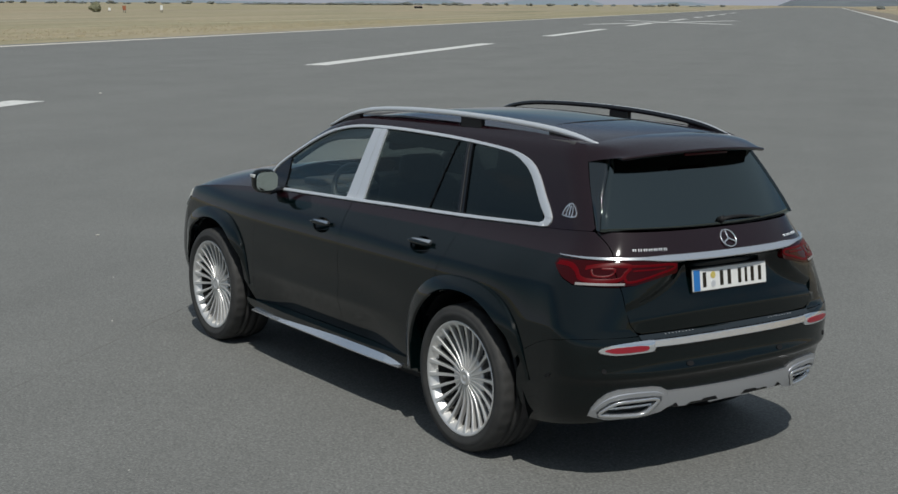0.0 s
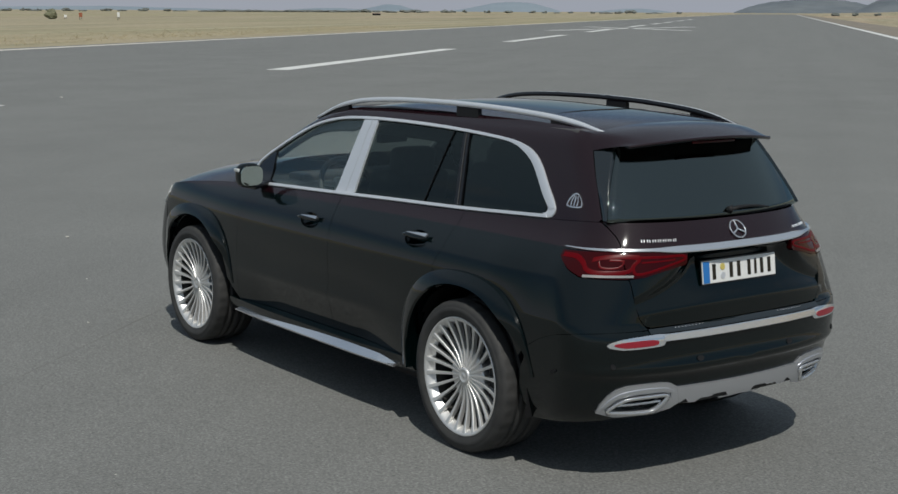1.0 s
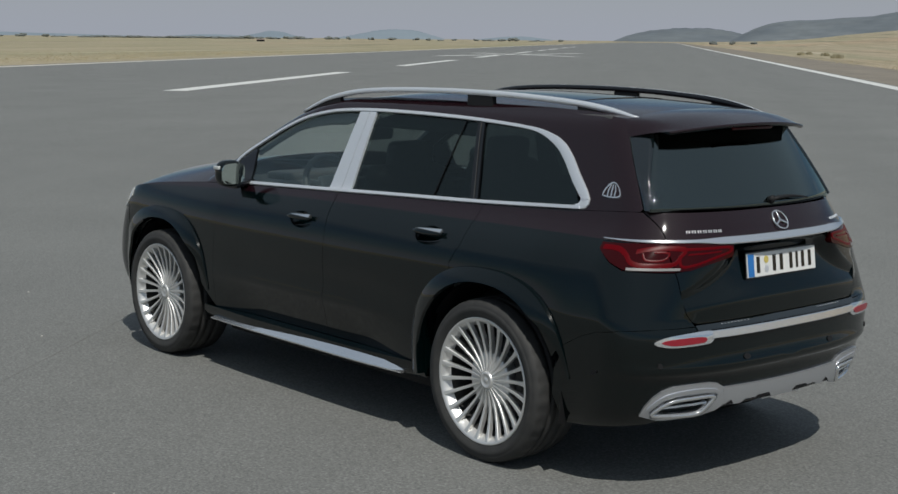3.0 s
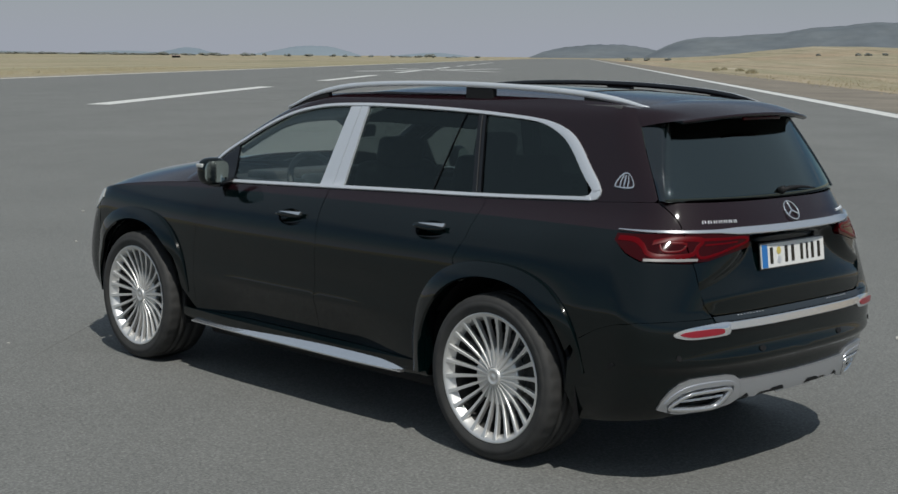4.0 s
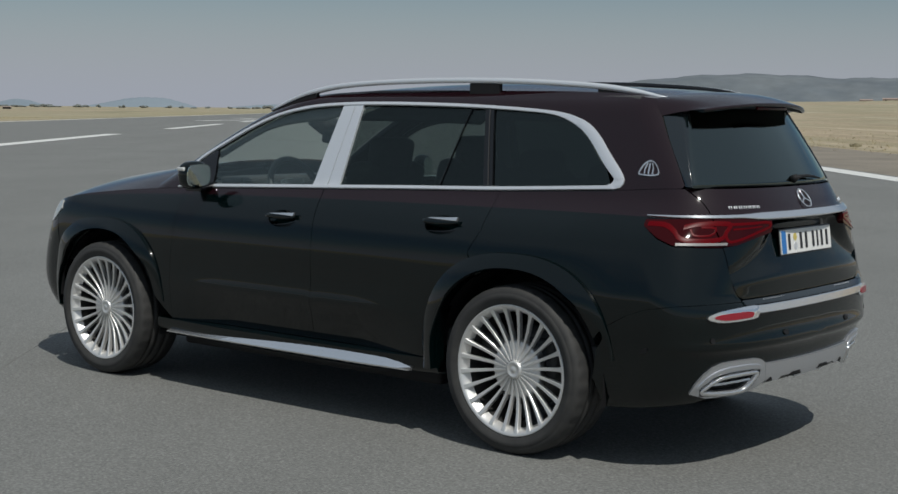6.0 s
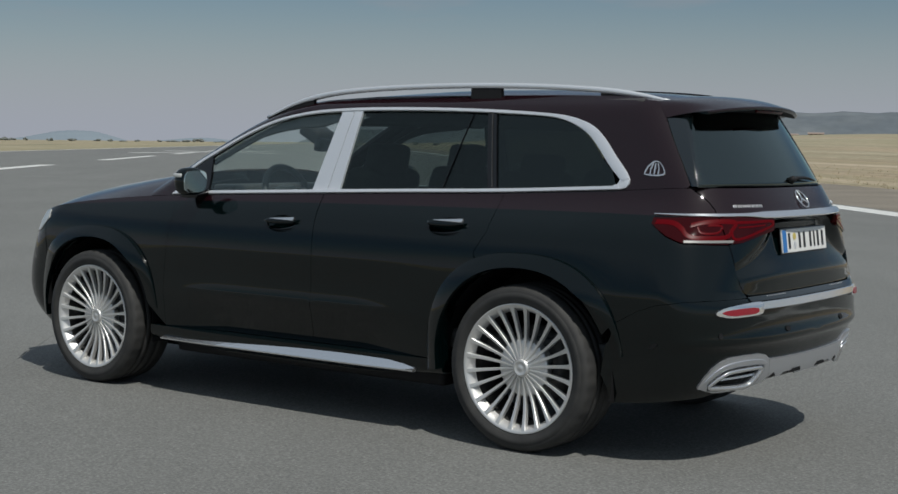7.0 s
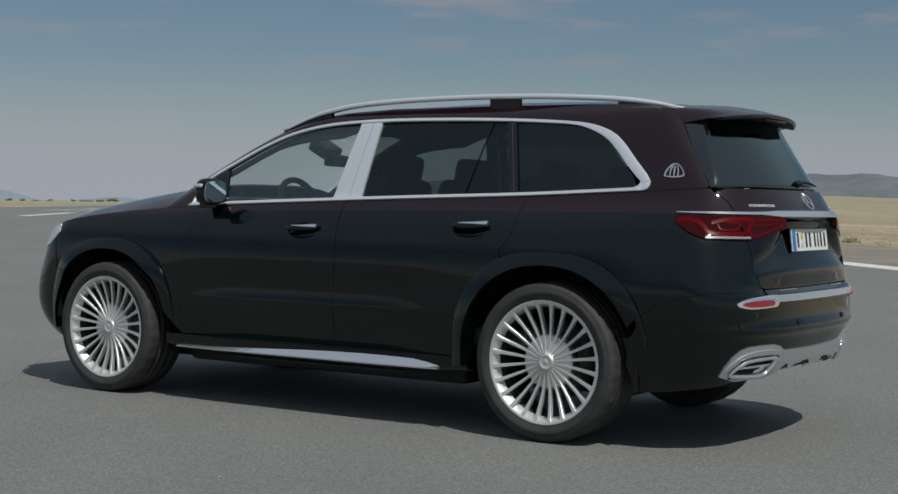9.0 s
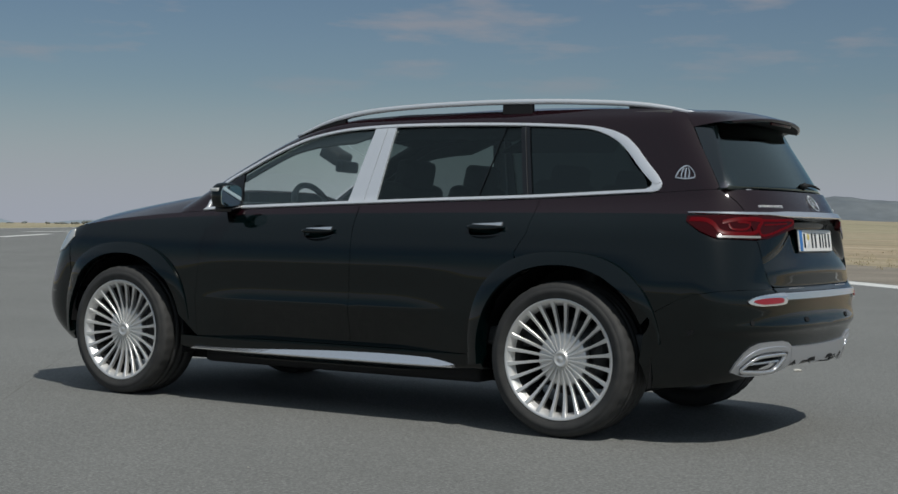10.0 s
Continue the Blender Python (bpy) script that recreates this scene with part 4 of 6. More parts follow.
    panel("rear_window_pane", UP, outline(UP, *pane(0.290, 0.955, 0.320, 1.05)), M_PRIVACY, car, right=right, off=-0.010, rim=0.0, label="tinted rear door window")
    panel("fixed_rear_pane", UP, outline(UP, *pane(0.955, 1.245, 1.05, 1.15)), M_PRIVACY, car, right=right, off=-0.012, rim=0.0, label="tinted fixed pane of the rear door")
    bead("pane_divider", UP, side(UP, *[(0.955 + 0.095 * i / 8, 1.245 + (1.635 - 1.245) * i / 8) for i in range(9)]), 0.005, M_GLOSSBLK, car, off=-0.007, height=0.003, right=right, label="thin grey strip between two panes")
    g3 = [(x, sill_line(x) - 0.012) for x in (1.28, 1.5, 1.7, 1.882, 1.947)] + [(1.937, 1.31), (1.912, 1.36)] + [(x, top_line(x) + 0.01) for x in (1.862, 1.775, 1.70, 1.61, 1.48, 1.3, 1.182)]
    panel("rear_quarter_window", UP, outline(UP, *g3), M_QUARTER, car, right=right, off=-0.010, rim=0.0, label="dark tinted rear quarter window")
    for x0, x1 in ((-0.78, 0.16), (0.36, 1.13)):
        rows = [x0 + (x1 - x0) * i / 20 for i in range(21)]
        bead("inner_window_frame", UP, side(UP, *[(x, top_line(x) + 0.000) for x in rows]), 0.128, M_CABIN, car, off=-0.045, height=0.012, right=right, label="dark inner window frame")
    # wheel arch flares
    for ax, a0, a1 in ((AX_F, 184, 9), (AX_R, 186, 11)):
        n, verts, faces = 48, [], []
        for i in range(n + 1):
            deg = a0 + (a1 - a0) * i / n
            q = radians(deg)
            thin = max(smoothstep(a1 + 42, a1, deg) * 0.85, smoothstep(150, 178, deg) * 0.5 if ax < 0 else 0.0)
            # the flare's outer edge is squarer than a circle
            outer = 0.560 / (abs(math.cos(q)) ** 2.5 + abs(math.sin(q)) ** 2.5) ** (1 / 2.5)
            inner = 0.482 / (abs(math.cos(q)) ** 2.2 + abs(math.sin(q)) ** 2.2) ** (1 / 2.2)
            for k, out in ((0.0, -0.06), (0.0, 0.032), (0.07, 0.045), (0.55, 0.036), (0.92, 0.020), (0.955, 0.000), (1.0, -0.010)):
                k = k + (1 - k) * thin
                r = inner + (outer - inner) * k
                x, z = ax + r * math.cos(q), HUB_Z + r * math.sin(q)
                xx = min(max(x, -2.10), 2.4)
                least = 0.935 - (0.075 * smoothstep(130, 176, deg) if ax < 0 else 0.0)
                y = max(LOW.width(xx, z), least if k < 0.95 else 0) + (out * (1 - thin) if out > 0 else out)
                verts.append((x, y if right else -y, z))
        faces = [(i * 7 + j, i * 7 + j + 1, i * 7 + j + 8, i * 7 + j + 7) for i in range(n) for j in range(6)]
        faces += [tuple(range(7)), tuple(range(n * 7 + 6, n * 7 - 1, -1))]
        if not right:
            faces = [tuple(reversed(f)) for f in faces]
        crisp(mesh_object("wheel_arch", verts, faces, M_BLACK, car, "gloss black wheel arch flare"), 24)
        # dark liner of the wheel house
        verts = []
        for i in range(n + 1):
            q = radians(176 - 190 * i / n)
            for y in (0.92, 0.60):
                verts.append((ax + 0.495 * math.cos(q), y if right else -y, HUB_Z + 0.495 * math.sin(q)))
        faces = [(i * 2, i * 2 + 1, i * 2 + 3, i * 2 + 2) for i in range(n)] + [tuple(2 * i + 1 for i in range(n + 1))]
        mesh_object("wheel_house", verts, faces, M_DARK, car, "dark wheel house liner")
    # bright strip on the sill, a step with a bevelled tail
    verts = []
    for i in range(25):
        x = -0.975 + 1.89 * i / 24
        top = 0.326 + 0.042 * smoothstep(-1.0, 0.5, x) - 0.038 * smoothstep(0.78, 0.915, x)
        w = LOW.width(x, 0.33) + sill_out(x)
        for y, z in ((w - 0.01, top + 0.012), (w + 0.008, top + 0.006), (w + 0.030, 0.327), (w + 0.028, 0.320), (w - 0.01, 0.318)):
            verts.append((x, y if right else -y, z))
    faces = [(i * 5 + j, i * 5 + j + 1, i * 5 + j + 6, i * 5 + j + 5) for i in range(24) for j in range(4)] + [(0, 1, 2, 3, 4), tuple(range(124, 119, -1))]
    mesh_object("sill_strip", verts, faces if right else [tuple(reversed(f)) for f in faces], M_CHROME, car, "bright chrome strip along the sill", smooth=False)
    # door handles
    for dr, x0, z0, cup in ((d1, -0.026, 1.034, cup1), (d2, 1.088, 1.064, cup2)):
        s_mid = LOW.sx(x0, z0)

        def hollow(s, z, sm=s_mid, zm=z0):
            return -0.034 * max(0.0, 1 - ((s - sm) / 0.108) ** 2 - ((z - zm) / 0.048) ** 2) ** 0.7
        panel("handle_cup", LOW, cup, M_BLACK, dr, right=right, off=-0.0005, grid=0.014, rim=0.0, dish=hollow, label="hollow handle recess")
        grip = [(x0 - 0.108 + 0.216 * i / 14, z0 + 0.008 + 0.006 * math.sin(math.pi * i / 14)) for i in range(15)]
        bead("handle", LOW, side(LOW, *grip), [0.010 + 0.024 * math.sin(math.pi * min(i / 14 * 1.04, 1)) ** 0.7 for i in range(15)], M_BLACK, dr, off=0.010, height=0.016, right=right, label="gloss black door handle")
        strip_pts = [(x0 - 0.070 + 0.178 * i / 12, z0 + 0.018 + 0.002 * i / 12) for i in range(13)]
        bead("handle_strip", LOW, side(LOW, *strip_pts), [0.003 + 0.015 * (i / 12) for i in range(13)], M_CHROME, dr, off=0.024, height=0.005, right=right, label="chrome strip on the handle")

# ---- rear end ----
EDGE_Y = curve([0.79, 0.87, 0.92, 0.97, 1.02, 1.08, 1.16], [0.95, 0.86, 0.70, 0.565, 0.47, 0.41, 0.39])
DEPTH = soft_curve([0.74, 0.86, 0.884, 0.90, 0.95, 1.04, 1.095, 1.125, 1.150, 1.19], [0.0, 0.0, -0.003, -0.009, -0.028, -0.053, -0.062, -0.052, -0.015, 0.0], 0.005)


def plate_recess(s, z):
    if z > 1.153 or z < 0.79:
        return 0.0
    y = abs(LOW.raw(s, z).y)
    e = EDGE_Y(z)
    return DEPTH(z) * (1 - smoothstep(e - 0.105, e + 0.035, y))


split = rear(LOW, (0.671, 1.286), (0.653, 1.222), (0.653, 1.190), (0.662, 1.157))
lamp_cut = rear(LOW, (0.662, 1.157), (0.669, 1.032), (0.60, 1.040), (0.50, 1.065), (0.385, 1.090), (0.374, 1.102), (0.370, 1.150), (0.45, 1.154), (0.55, 1.155))
tail = split + list(reversed(lamp_cut[1:])) + rear(LOW, (0.663, 1.0), (0.655, 0.917), (0.639, 0.848), (0.612, 0.812), (0.580, 0.801)) + [(C, 0.80), (C, 1.285)]
gate = panel("tailgate", LOW, tail, M_BLACK, car, both=True, tone=M_RED, dish=plate_recess, grid=0.0115, label="tailgate, gloss black below and maroon above")
GLASS_EDGE = [(0.680, 1.292), (0.652, 1.36), (0.611, 1.44), (0.566, 1.52), (0.512, 1.605), (0.486, 1.645)]


def glass_point(y, z, lift=0.0):
    """The rear window: bowed in plan from its middle to its side edges."""
    k = (z - 1.292) / 0.313
    edge_y = GLASS_HALF(z)
    mid_x, edge_x = X_REAR(z) - 0.004, 2.362 - 0.133 * k
    return Vector((mid_x - (mid_x - edge_x) * abs(y / edge_y) ** 2.3 + lift, y, z))


GLASS_HALF = curve([z for y, z in GLASS_EDGE], [y for y, z in GLASS_EDGE])
verts, rows, cols = [], 14, 36
for depth in (0.0, -0.006):
    for i in range(rows + 1):
        z = 1.290 + 0.357 * i / rows
        h = GLASS_HALF(min(max(z, 1.292), 1.645))
        verts += [glass_point(h * (2 * j / cols - 1), z, depth) for j in range(cols + 1)]
k = cols + 1
faces = [(i * k + j, i * k + j + 1, i * k + k + j + 1, i * k + k + j) for i in range(rows) for j in range(cols)]
back_of = (rows + 1) * k
rim = [j for j in range(k)] + [i * k + cols for i in range(1, rows + 1)] + [rows * k + j for j in reversed(range(cols))] + [i * k for i in reversed(range(1, rows))]
faces += [tuple(back_of + i for i in reversed(f)) for f in faces] + [(rim[(i + 1) % len(rim)], rim[i], rim[i] + back_of, rim[(i + 1) % len(rim)] + back_of) for i in range(len(rim))]
mesh_object("rear_window", verts, faces, M_BACKLIGHT, gate, "dark tinted rear window")
SEAM = [(2.320, 1.294), (2.272, 1.378), (2.229, 1.446), (2.192, 1.508), (2.134, 1.610), (2.112, 1.642)]
for sgn in (1, -1):
    verts = []
    for (x, z), (y, zg) in zip(SEAM, GLASS_EDGE):
        p, g = UP.point(UP.sx(x, z), z, -0.001), glass_point(-y, zg) + Vector((0.004, -0.006, 0.002))
        for k in range(5):
            q = p.lerp(g, k / 4) + Vector((0.3, -0.9, 0.3)) * 0.003 * math.sin(math.pi * k / 4)
            verts.append((q.x, sgn * q.y, q.z))
        verts.append((g.x - 0.02, sgn * (g.y + 0.015), g.z - 0.01))
    faces = [(i * 6 + j, i * 6 + j + 1, i * 6 + j + 7, i * 6 + j + 6) for i in range(5) for j in range(5)]
    mesh_object("rear_pillar_fin", verts, faces if sgn == 1 else [tuple(reversed(f)) for f in faces], M_FIN, gate, "gloss black fin beside the rear window")
hole = rear(LOW, (0.745, 0.374), (0.56, 0.366), (0.505, 0.385), (0.455, 0.448), (0.462, 0.474), (0.52, 0.482), (0.66, 0.482), (0.725, 0.462), (0.765, 0.410))
bumper = side(LOW, (2.072, 0.6590), (2.2, 0.7288), (2.3, 0.7638), (2.42, 0.7838), (2.53, 0.7888)) + [(C, 0.785), (C, 0.40)] + rear(LOW, (0.4, 0.395), (0.66, 0.360)) + [(LOW.sx(2.42, 0.332), 0.332), (LOW.sx(2.25, 0.306), 0.306), (LOW.sx(2.02, 0.282), 0.282), (LOW.sx(2.0, 0.42), 0.42), (LOW.sx(2.05, 0.58), 0.58)]
back = panel("rear_bumper", LOW, bumper, M_BLACK, car, both=True, holes=[hole], off=0.0008, grid=0.022, label="gloss black rear bumper")
nose = [(LOW.sx(-2.125, z), z) for z in (1.040, 0.98)] + [(LOW.sx(-2.105, z), z) for z in (0.90,)] + [(LOW.sx(-2.085, z), z) for z in (0.75,)] + [(LOW.sx(-2.06, z), z) for z in (0.60, 0.48, 0.38)] + [(LOW.sx(-2.08, 0.325), 0.325), (LOW.sx(-2.18, 0.305), 0.305)] + \
       [(F0, 0.29), (F0, 0.99), (LOW.sx(-2.40, 0.99), 0.99)]
panel("front_bumper", LOW, nose, M_BLACK, car, both=True, label="gloss black front bumper")

# roof and bonnet as sheets over (x, y)
ROOF_Z = soft_curve([-0.45, -0.2, 0.05, 0.4, 0.9, 1.4, 1.9, 2.15, 2.35, 2.45], [1.645, 1.697, 1.731, 1.758, 1.770, 1.763, 1.742, 1.716, 1.690, 1.668], 0.06)


def sheet(name, xs, half, height, mat, parent, label="", n=18, thick=0.012):
    v = []
    for x in xs:
        for j in range(n + 1):
            q = 2 * j / n - 1
            q = math.copysign(abs(q) ** 0.85, q)
            v.append((x(q) if callable(x) else x, q * half(x(0) if callable(x) else x), height(x(q) if callable(x) else x, q)))
    k = n + 1
    f = [(i * k + j, (i + 1) * k + j, (i + 1) * k + j + 1, i * k + j + 1) for i in range(len(xs) - 1) for j in range(n)]
    m = len(v)
    v += [(p[0], p[1], p[2] - thick) for p in v]
    f += [tuple(reversed([i + m for i in q])) for q in f]
    rim = [i * k for i in range(len(xs))] + [(len(xs) - 1) * k + j for j in range(1, k)] + [i * k + n for i in reversed(range(len(xs) - 1))] + [j for j in reversed(range(1, n))]
    f += [tuple(reversed((rim[i], rim[(i + 1) % len(rim)], rim[(i + 1) % len(rim)] + m, rim[i] + m))) for i in range(len(rim))]
    ob = mesh_object(name, v, f, mat, parent, label)
    bm = bmesh.new()
    bm.from_mesh(ob.data)
    for e in bm.edges:
        if len(e.link_faces) == 2 and e.calc_face_angle(0) > radians(40):
            e.smooth = False
    bm.to_mesh(ob.data)
    bm.free()
    return ob


CAB_TOP = soft_curve([-0.45, -0.2, 0.0, 0.35, 0.8, 1.6, 1.9, 2.10, 2.2, 2.32, 2.45], [1.615, 1.668, 1.701, 1.725, 1.727, 1.722, 1.711, 1.690, 1.672, 1.648, 1.632], 0.04)


def roof_half(x):
    z = CAB_TOP(max(x, 0.0))
    return abs(UP.raw(UP.sx(max(x, 0.2), z), z).y) - 0.003 + 0.015 * smoothstep(0.05, -0.4, x)


def roof_at(x, q):
    return ROOF_Z(x) - (ROOF_Z(x) - CAB_TOP(x) + 0.003) * abs(q) ** 2.7


sheet("roof", np.linspace(-0.42, 2.15, 46), roof_half, roof_at, M_RED, car, "maroon roof")
sheet("roof_glass", np.linspace(-0.22, 1.55, 30), lambda x: 0.44, lambda x, q: ROOF_Z(x) + 0.004 - 0.055 * abs(q * 0.44 / roof_half(x)) ** 2.8, M_ROOFGLASS, car, "black panoramic roof glass", thick=0.003)


def spoiler():
    """The roof's tail over the rear window: top, rounded lip, underside."""
    n, rows, verts, faces = 40, [], [], []

    def blend(a, b, k):
        return tuple(p + (q - p) * k for p, q in zip(a, b))
    k_roof = 0.84
    for j in range(n + 1):
        v = 2 * j / n - 1
        sg, w = (-1 if v < 0 else 1), abs(v)
        if w < k_roof:
            q = (w / k_roof) ** 0.9
            start = (2.072, roof_half(2.072) * q, roof_at(2.072, q) + 0.003)
        else:
            k = (w - k_roof) / (1 - k_roof)
            z = 1.691 - 0.079 * k
            start = UP.point(UP.sx(2.070 + (1.691 - z) * 0.75, z), z, 0.002)
            start = (start.x, -start.y, z)
        x_lip = 2.402 - 0.092 * w ** 2.6
        lip = (x_lip, 0.505 * w, 1.676 - 0.031 * w ** 2.2)
        glass = glass_point(0.484 * w, 1.644)
        col = []
        for i in range(9):
            u = i / 8
            p = blend(start, lip, u)
            lift = (0.012 * (1 - w ** 3) + 0.004) * math.sin(math.pi * u)
            col.append((p[0], sg * p[1], p[2] + lift))
        col.append((lip[0] + 0.003, sg * lip[1] * 1.003, lip[2] - 0.006))
        col.append((lip[0] + 0.001, sg * lip[1], lip[2] - 0.012))
        col.append((lip[0] - 0.008, sg * lip[1] * 0.99, lip[2] - 0.018))
        for u in (0.35, 0.7, 1.0):
            p = blend((lip[0] - 0.008, lip[1] * 0.99, lip[2] - 0.018), (glass.x - 0.004, abs(glass.y), 1.645), u)
            col.append((p[0], sg * p[1], p[2]))
        verts += col
    m = 15
    faces = [(j * m + i, j * m + i + 1, j * m + m + i + 1, j * m + m + i) for j in range(n) for i in range(m - 1)]
    kinds = [1 if i >= 11 else 0 for j in range(n) for i in range(m - 1)]
    sp = mesh_object("roof_spoiler", verts, faces, M_RED, car, "maroon roof spoiler over the rear window", mats=[M_RED, M_DARK], index=kinds)
    crisp(sp, 38)
    # closing wedge between the spoiler's side edge and the fin
    for j in (0, n):
        edge = verts[j * m:j * m + 12]
        low = verts[j * m + 14]
        base = [blend(edge[0], low, i / 11) for i in range(12)]
        sg = -1 if j == 0 else 1
        base = [(p[0], p[1] + sg * -0.004, p[2]) for p in base]
        f = [(i, i + 1, 13 + i, 12 + i) for i in range(11)]
        mesh_object("spoiler_end", list(edge) + base, f if j else [tuple(reversed(q)) for q in f], M_FIN, sp, "gloss black end of the spoiler")


spoiler()
sheet("bonnet", np.linspace(-2.46, -1.06, 30), lambda x: (LOW.width(x, BONNET_EDGE(x)) - 0.004) * (1 - 0.75 * max(0, (-2.02 - x)) ** 1.25),
      lambda x, q: BONNET_EDGE(x) + 0.002 + (0.138 + 0.012 * smoothstep(-1.6, -1.1, x)) * (1 - abs(q) ** (2.2 + 1.4 * smoothstep(-1.9, -1.2, x))) * smoothstep(-2.75, -1.9, x), M_RED, car, "maroon bonnet")
ws = [(F0, z) for z in (1.18, 1.3, 1.45, 1.6, 1.675)] + [(UP.sx(X_SCREEN(z) + 0.125, z), z) for z in (1.675, 1.6, 1.5, 1.4, 1.3, 1.2)]
panel("windscreen", UP, ws, M_GLASS, car, both=True, rim=0, label="clear windscreen")


# ---- wheels ----
def lathe(profile, n, mat, name, parent, label=""):
    """Turn a profile of (radius, y) about the wheel's axle, which runs along y."""
    v, f, k = [], [], len(profile)
    for i in range(n):
        a = 2 * math.pi * i / n
        v += [(r * math.cos(a), y, r * math.sin(a)) for r, y in profile]
    for i in range(n):
        for j in range(k - 1):
            f.append((i * k + j, i * k + j + 1, ((i + 1) % n) * k + j + 1, ((i + 1) % n) * k + j))
    return mesh_object(name, v, f, mat, parent, label)


def make_wheel():
    """A wheel at the origin, its outer face towards -y at y = -0.14."""
    w = new("wheel")
    R = TYRE_R
    prof = [(RIM_R - 0.004, 0.12), (RIM_R + 0.02, 0.135), (0.362, 0.1405), (0.385, 0.132), (0.396, 0.120)]
    prof += [(0.399, 0.116), (0.4025, 0.100), (R, 0.075), (R, 0.058), (R - 0.007, 0.056), (R - 0.007, 0.046), (R, 0.044), (R, 0.012), (R - 0.007, 0.010), (R - 0.007, -0.004), (R, -0.006), (R, -0.036),
             (R - 0.007, -0.038), (R - 0.007, -0.048), (R, -0.050), (R, -0.075), (0.4025, -0.100), (0.399, -0.116)]
    prof += [(0.396, -0.120), (0.385, -0.132), (0.372, -0.138), (0.366, -0.1378), (0.364, -0.1405), (0.345, -0.1405), (0.342, -0.1385), (RIM_R + 0.012, -0.136), (RIM_R - 0.002, -0.122)]
    prof = [(r, y * 1.28 if y > 0 else y) for r, y in prof]
    tyre = lathe(prof, 144, M_TYRE, "tyre", w, "black low-profile tyre")
    # cross grooves in the shoulders of the tread
    for v in tyre.data.vertices:
        i, j = divmod(v.index, len(prof))
        if i % 4 == 0 and (5 <= j <= 7 or 20 <= j <= 22):
            k = 1 - 0.005 / R
            v.co.x, v.co.z = v.co.x * k, v.co.z * k
    lathe([(RIM_R - 0.036, -0.082), (RIM_R - 0.030, -0.095), (RIM_R - 0.022, -0.115), (RIM_R - 0.012, -0.127), (RIM_R - 0.003, -0.1315),
           (RIM_R + 0.002, -0.131), (RIM_R + 0.003, -0.120)], 96, M_RIM, "rim", w, "polished rim lip")
    lathe([(RIM_R - 0.004, 0.12), (RIM_R - 0.02, 0.09), (RIM_R - 0.034, 0.0), (RIM_R - 0.036, -0.082)], 64, M_BARREL, "rim_barrel", w, "dull grey inner barrel of the rim")
    # dished centre
    hub = lathe([(0.120, 0.02), (0.136, -0.020), (0.141, -0.062), (0.138, -0.071), (0.128, -0.0745), (0.095, -0.077), (0.065, -0.082), (0.044, -0.087), (0.042, -0.096), (0.037, -0.1005), (0.030, -0.101), (0.028, -0.098), (0.012, -0.098), (0.010, -0.100), (0.0, -0.100)],
                72, M_RIM, "hub_disc", w, "machined hub with a round cap")
    for v in hub.data.vertices:
        if 0.06 < math.hypot(v.co.x, v.co.z) and v.co.y < -0.05:
            # scalloped edge, one lobe for each spoke
            k = 1 + 0.022 * math.cos(24 * math.atan2(v.co.z, v.co.x) + math.pi)
            v.co.x, v.co.z = v.co.x * k, v.co.z * k
    N = 24
    for i in range(N):
        a = 2 * math.pi * (i + 0.5) / N
        v = []
        prof = [(0.046, -0.0925, 0.0030), (0.08, -0.0885, 0.0048), (0.12, -0.0865, 0.0062), (0.16, -0.0900, 0.0072), (0.21, -0.0995, 0.0080), (0.26, -0.1130, 0.0092), (0.284, -0.1210, 0.0110), (0.297, -0.1255, 0.0135), (0.3055, -0.1275, 0.0150)]
        ca, sa = math.cos(a), math.sin(a)
        for r, y, hw in prof:
            for t, dy in ((-hw * 0.9, 0.026), (-hw, 0.003), (-hw * 0.72, 0.0), (hw * 0.72, 0.0), (hw, 0.003), (hw * 0.9, 0.026)):
                v.append((r * ca - t * sa, y + dy, r * sa + t * ca))
        f = [(p * 6 + q, p * 6 + q + 1, p * 6 + q + 7, p * 6 + q + 6) for p in range(len(prof) - 1) for q in range(5)]
        f += [(0, 5, 4, 3, 2, 1), tuple(range(len(prof) * 6 - 6, len(prof) * 6))]
        if i == 0:
            spoke = crisp(mesh_object("spoke", v, f, M_RIM, w), 30)
            base_angle = a
        else:
            ob = new("spoke", spoke.data)
            ob.parent = w
            ob.rotation_euler = (0, -(a - base_angle), 0)
    cal = bmesh.new()
    bmesh.ops.create_cube(cal, size=1)
    bmesh.ops.transform(cal, matrix=Matrix.Translation((0.19, -0.005, 0.06)) @ Matrix.Diagonal((0.09, 0.09, 0.24, 1)), verts=cal.verts)
    bmesh.ops.bevel(cal, geom=cal.edges[:], offset=0.015, segments=2, affect="EDGES")
    part("brake_caliper", cal, M_BARREL, w, "dark brake caliper")
    lathe([(0.05, 0.035), (0.20, 0.035), (0.20, 0.06), (0.05, 0.06)], 48, M_DISC, "brake_disc", w, "grey brake disc")
    return w


wheel = make_wheel()
wheel.parent = car
wheel.location = (AX_R, -0.845, HUB_Z)
for x, y, turn in ((AX_F, -0.845, 0), (AX_R, 0.845, 180), (AX_F, 0.845, 180)):
    ob = copy_thing(wheel, pose(x, y, HUB_Z, 0, 0, turn))
    ob.parent = car


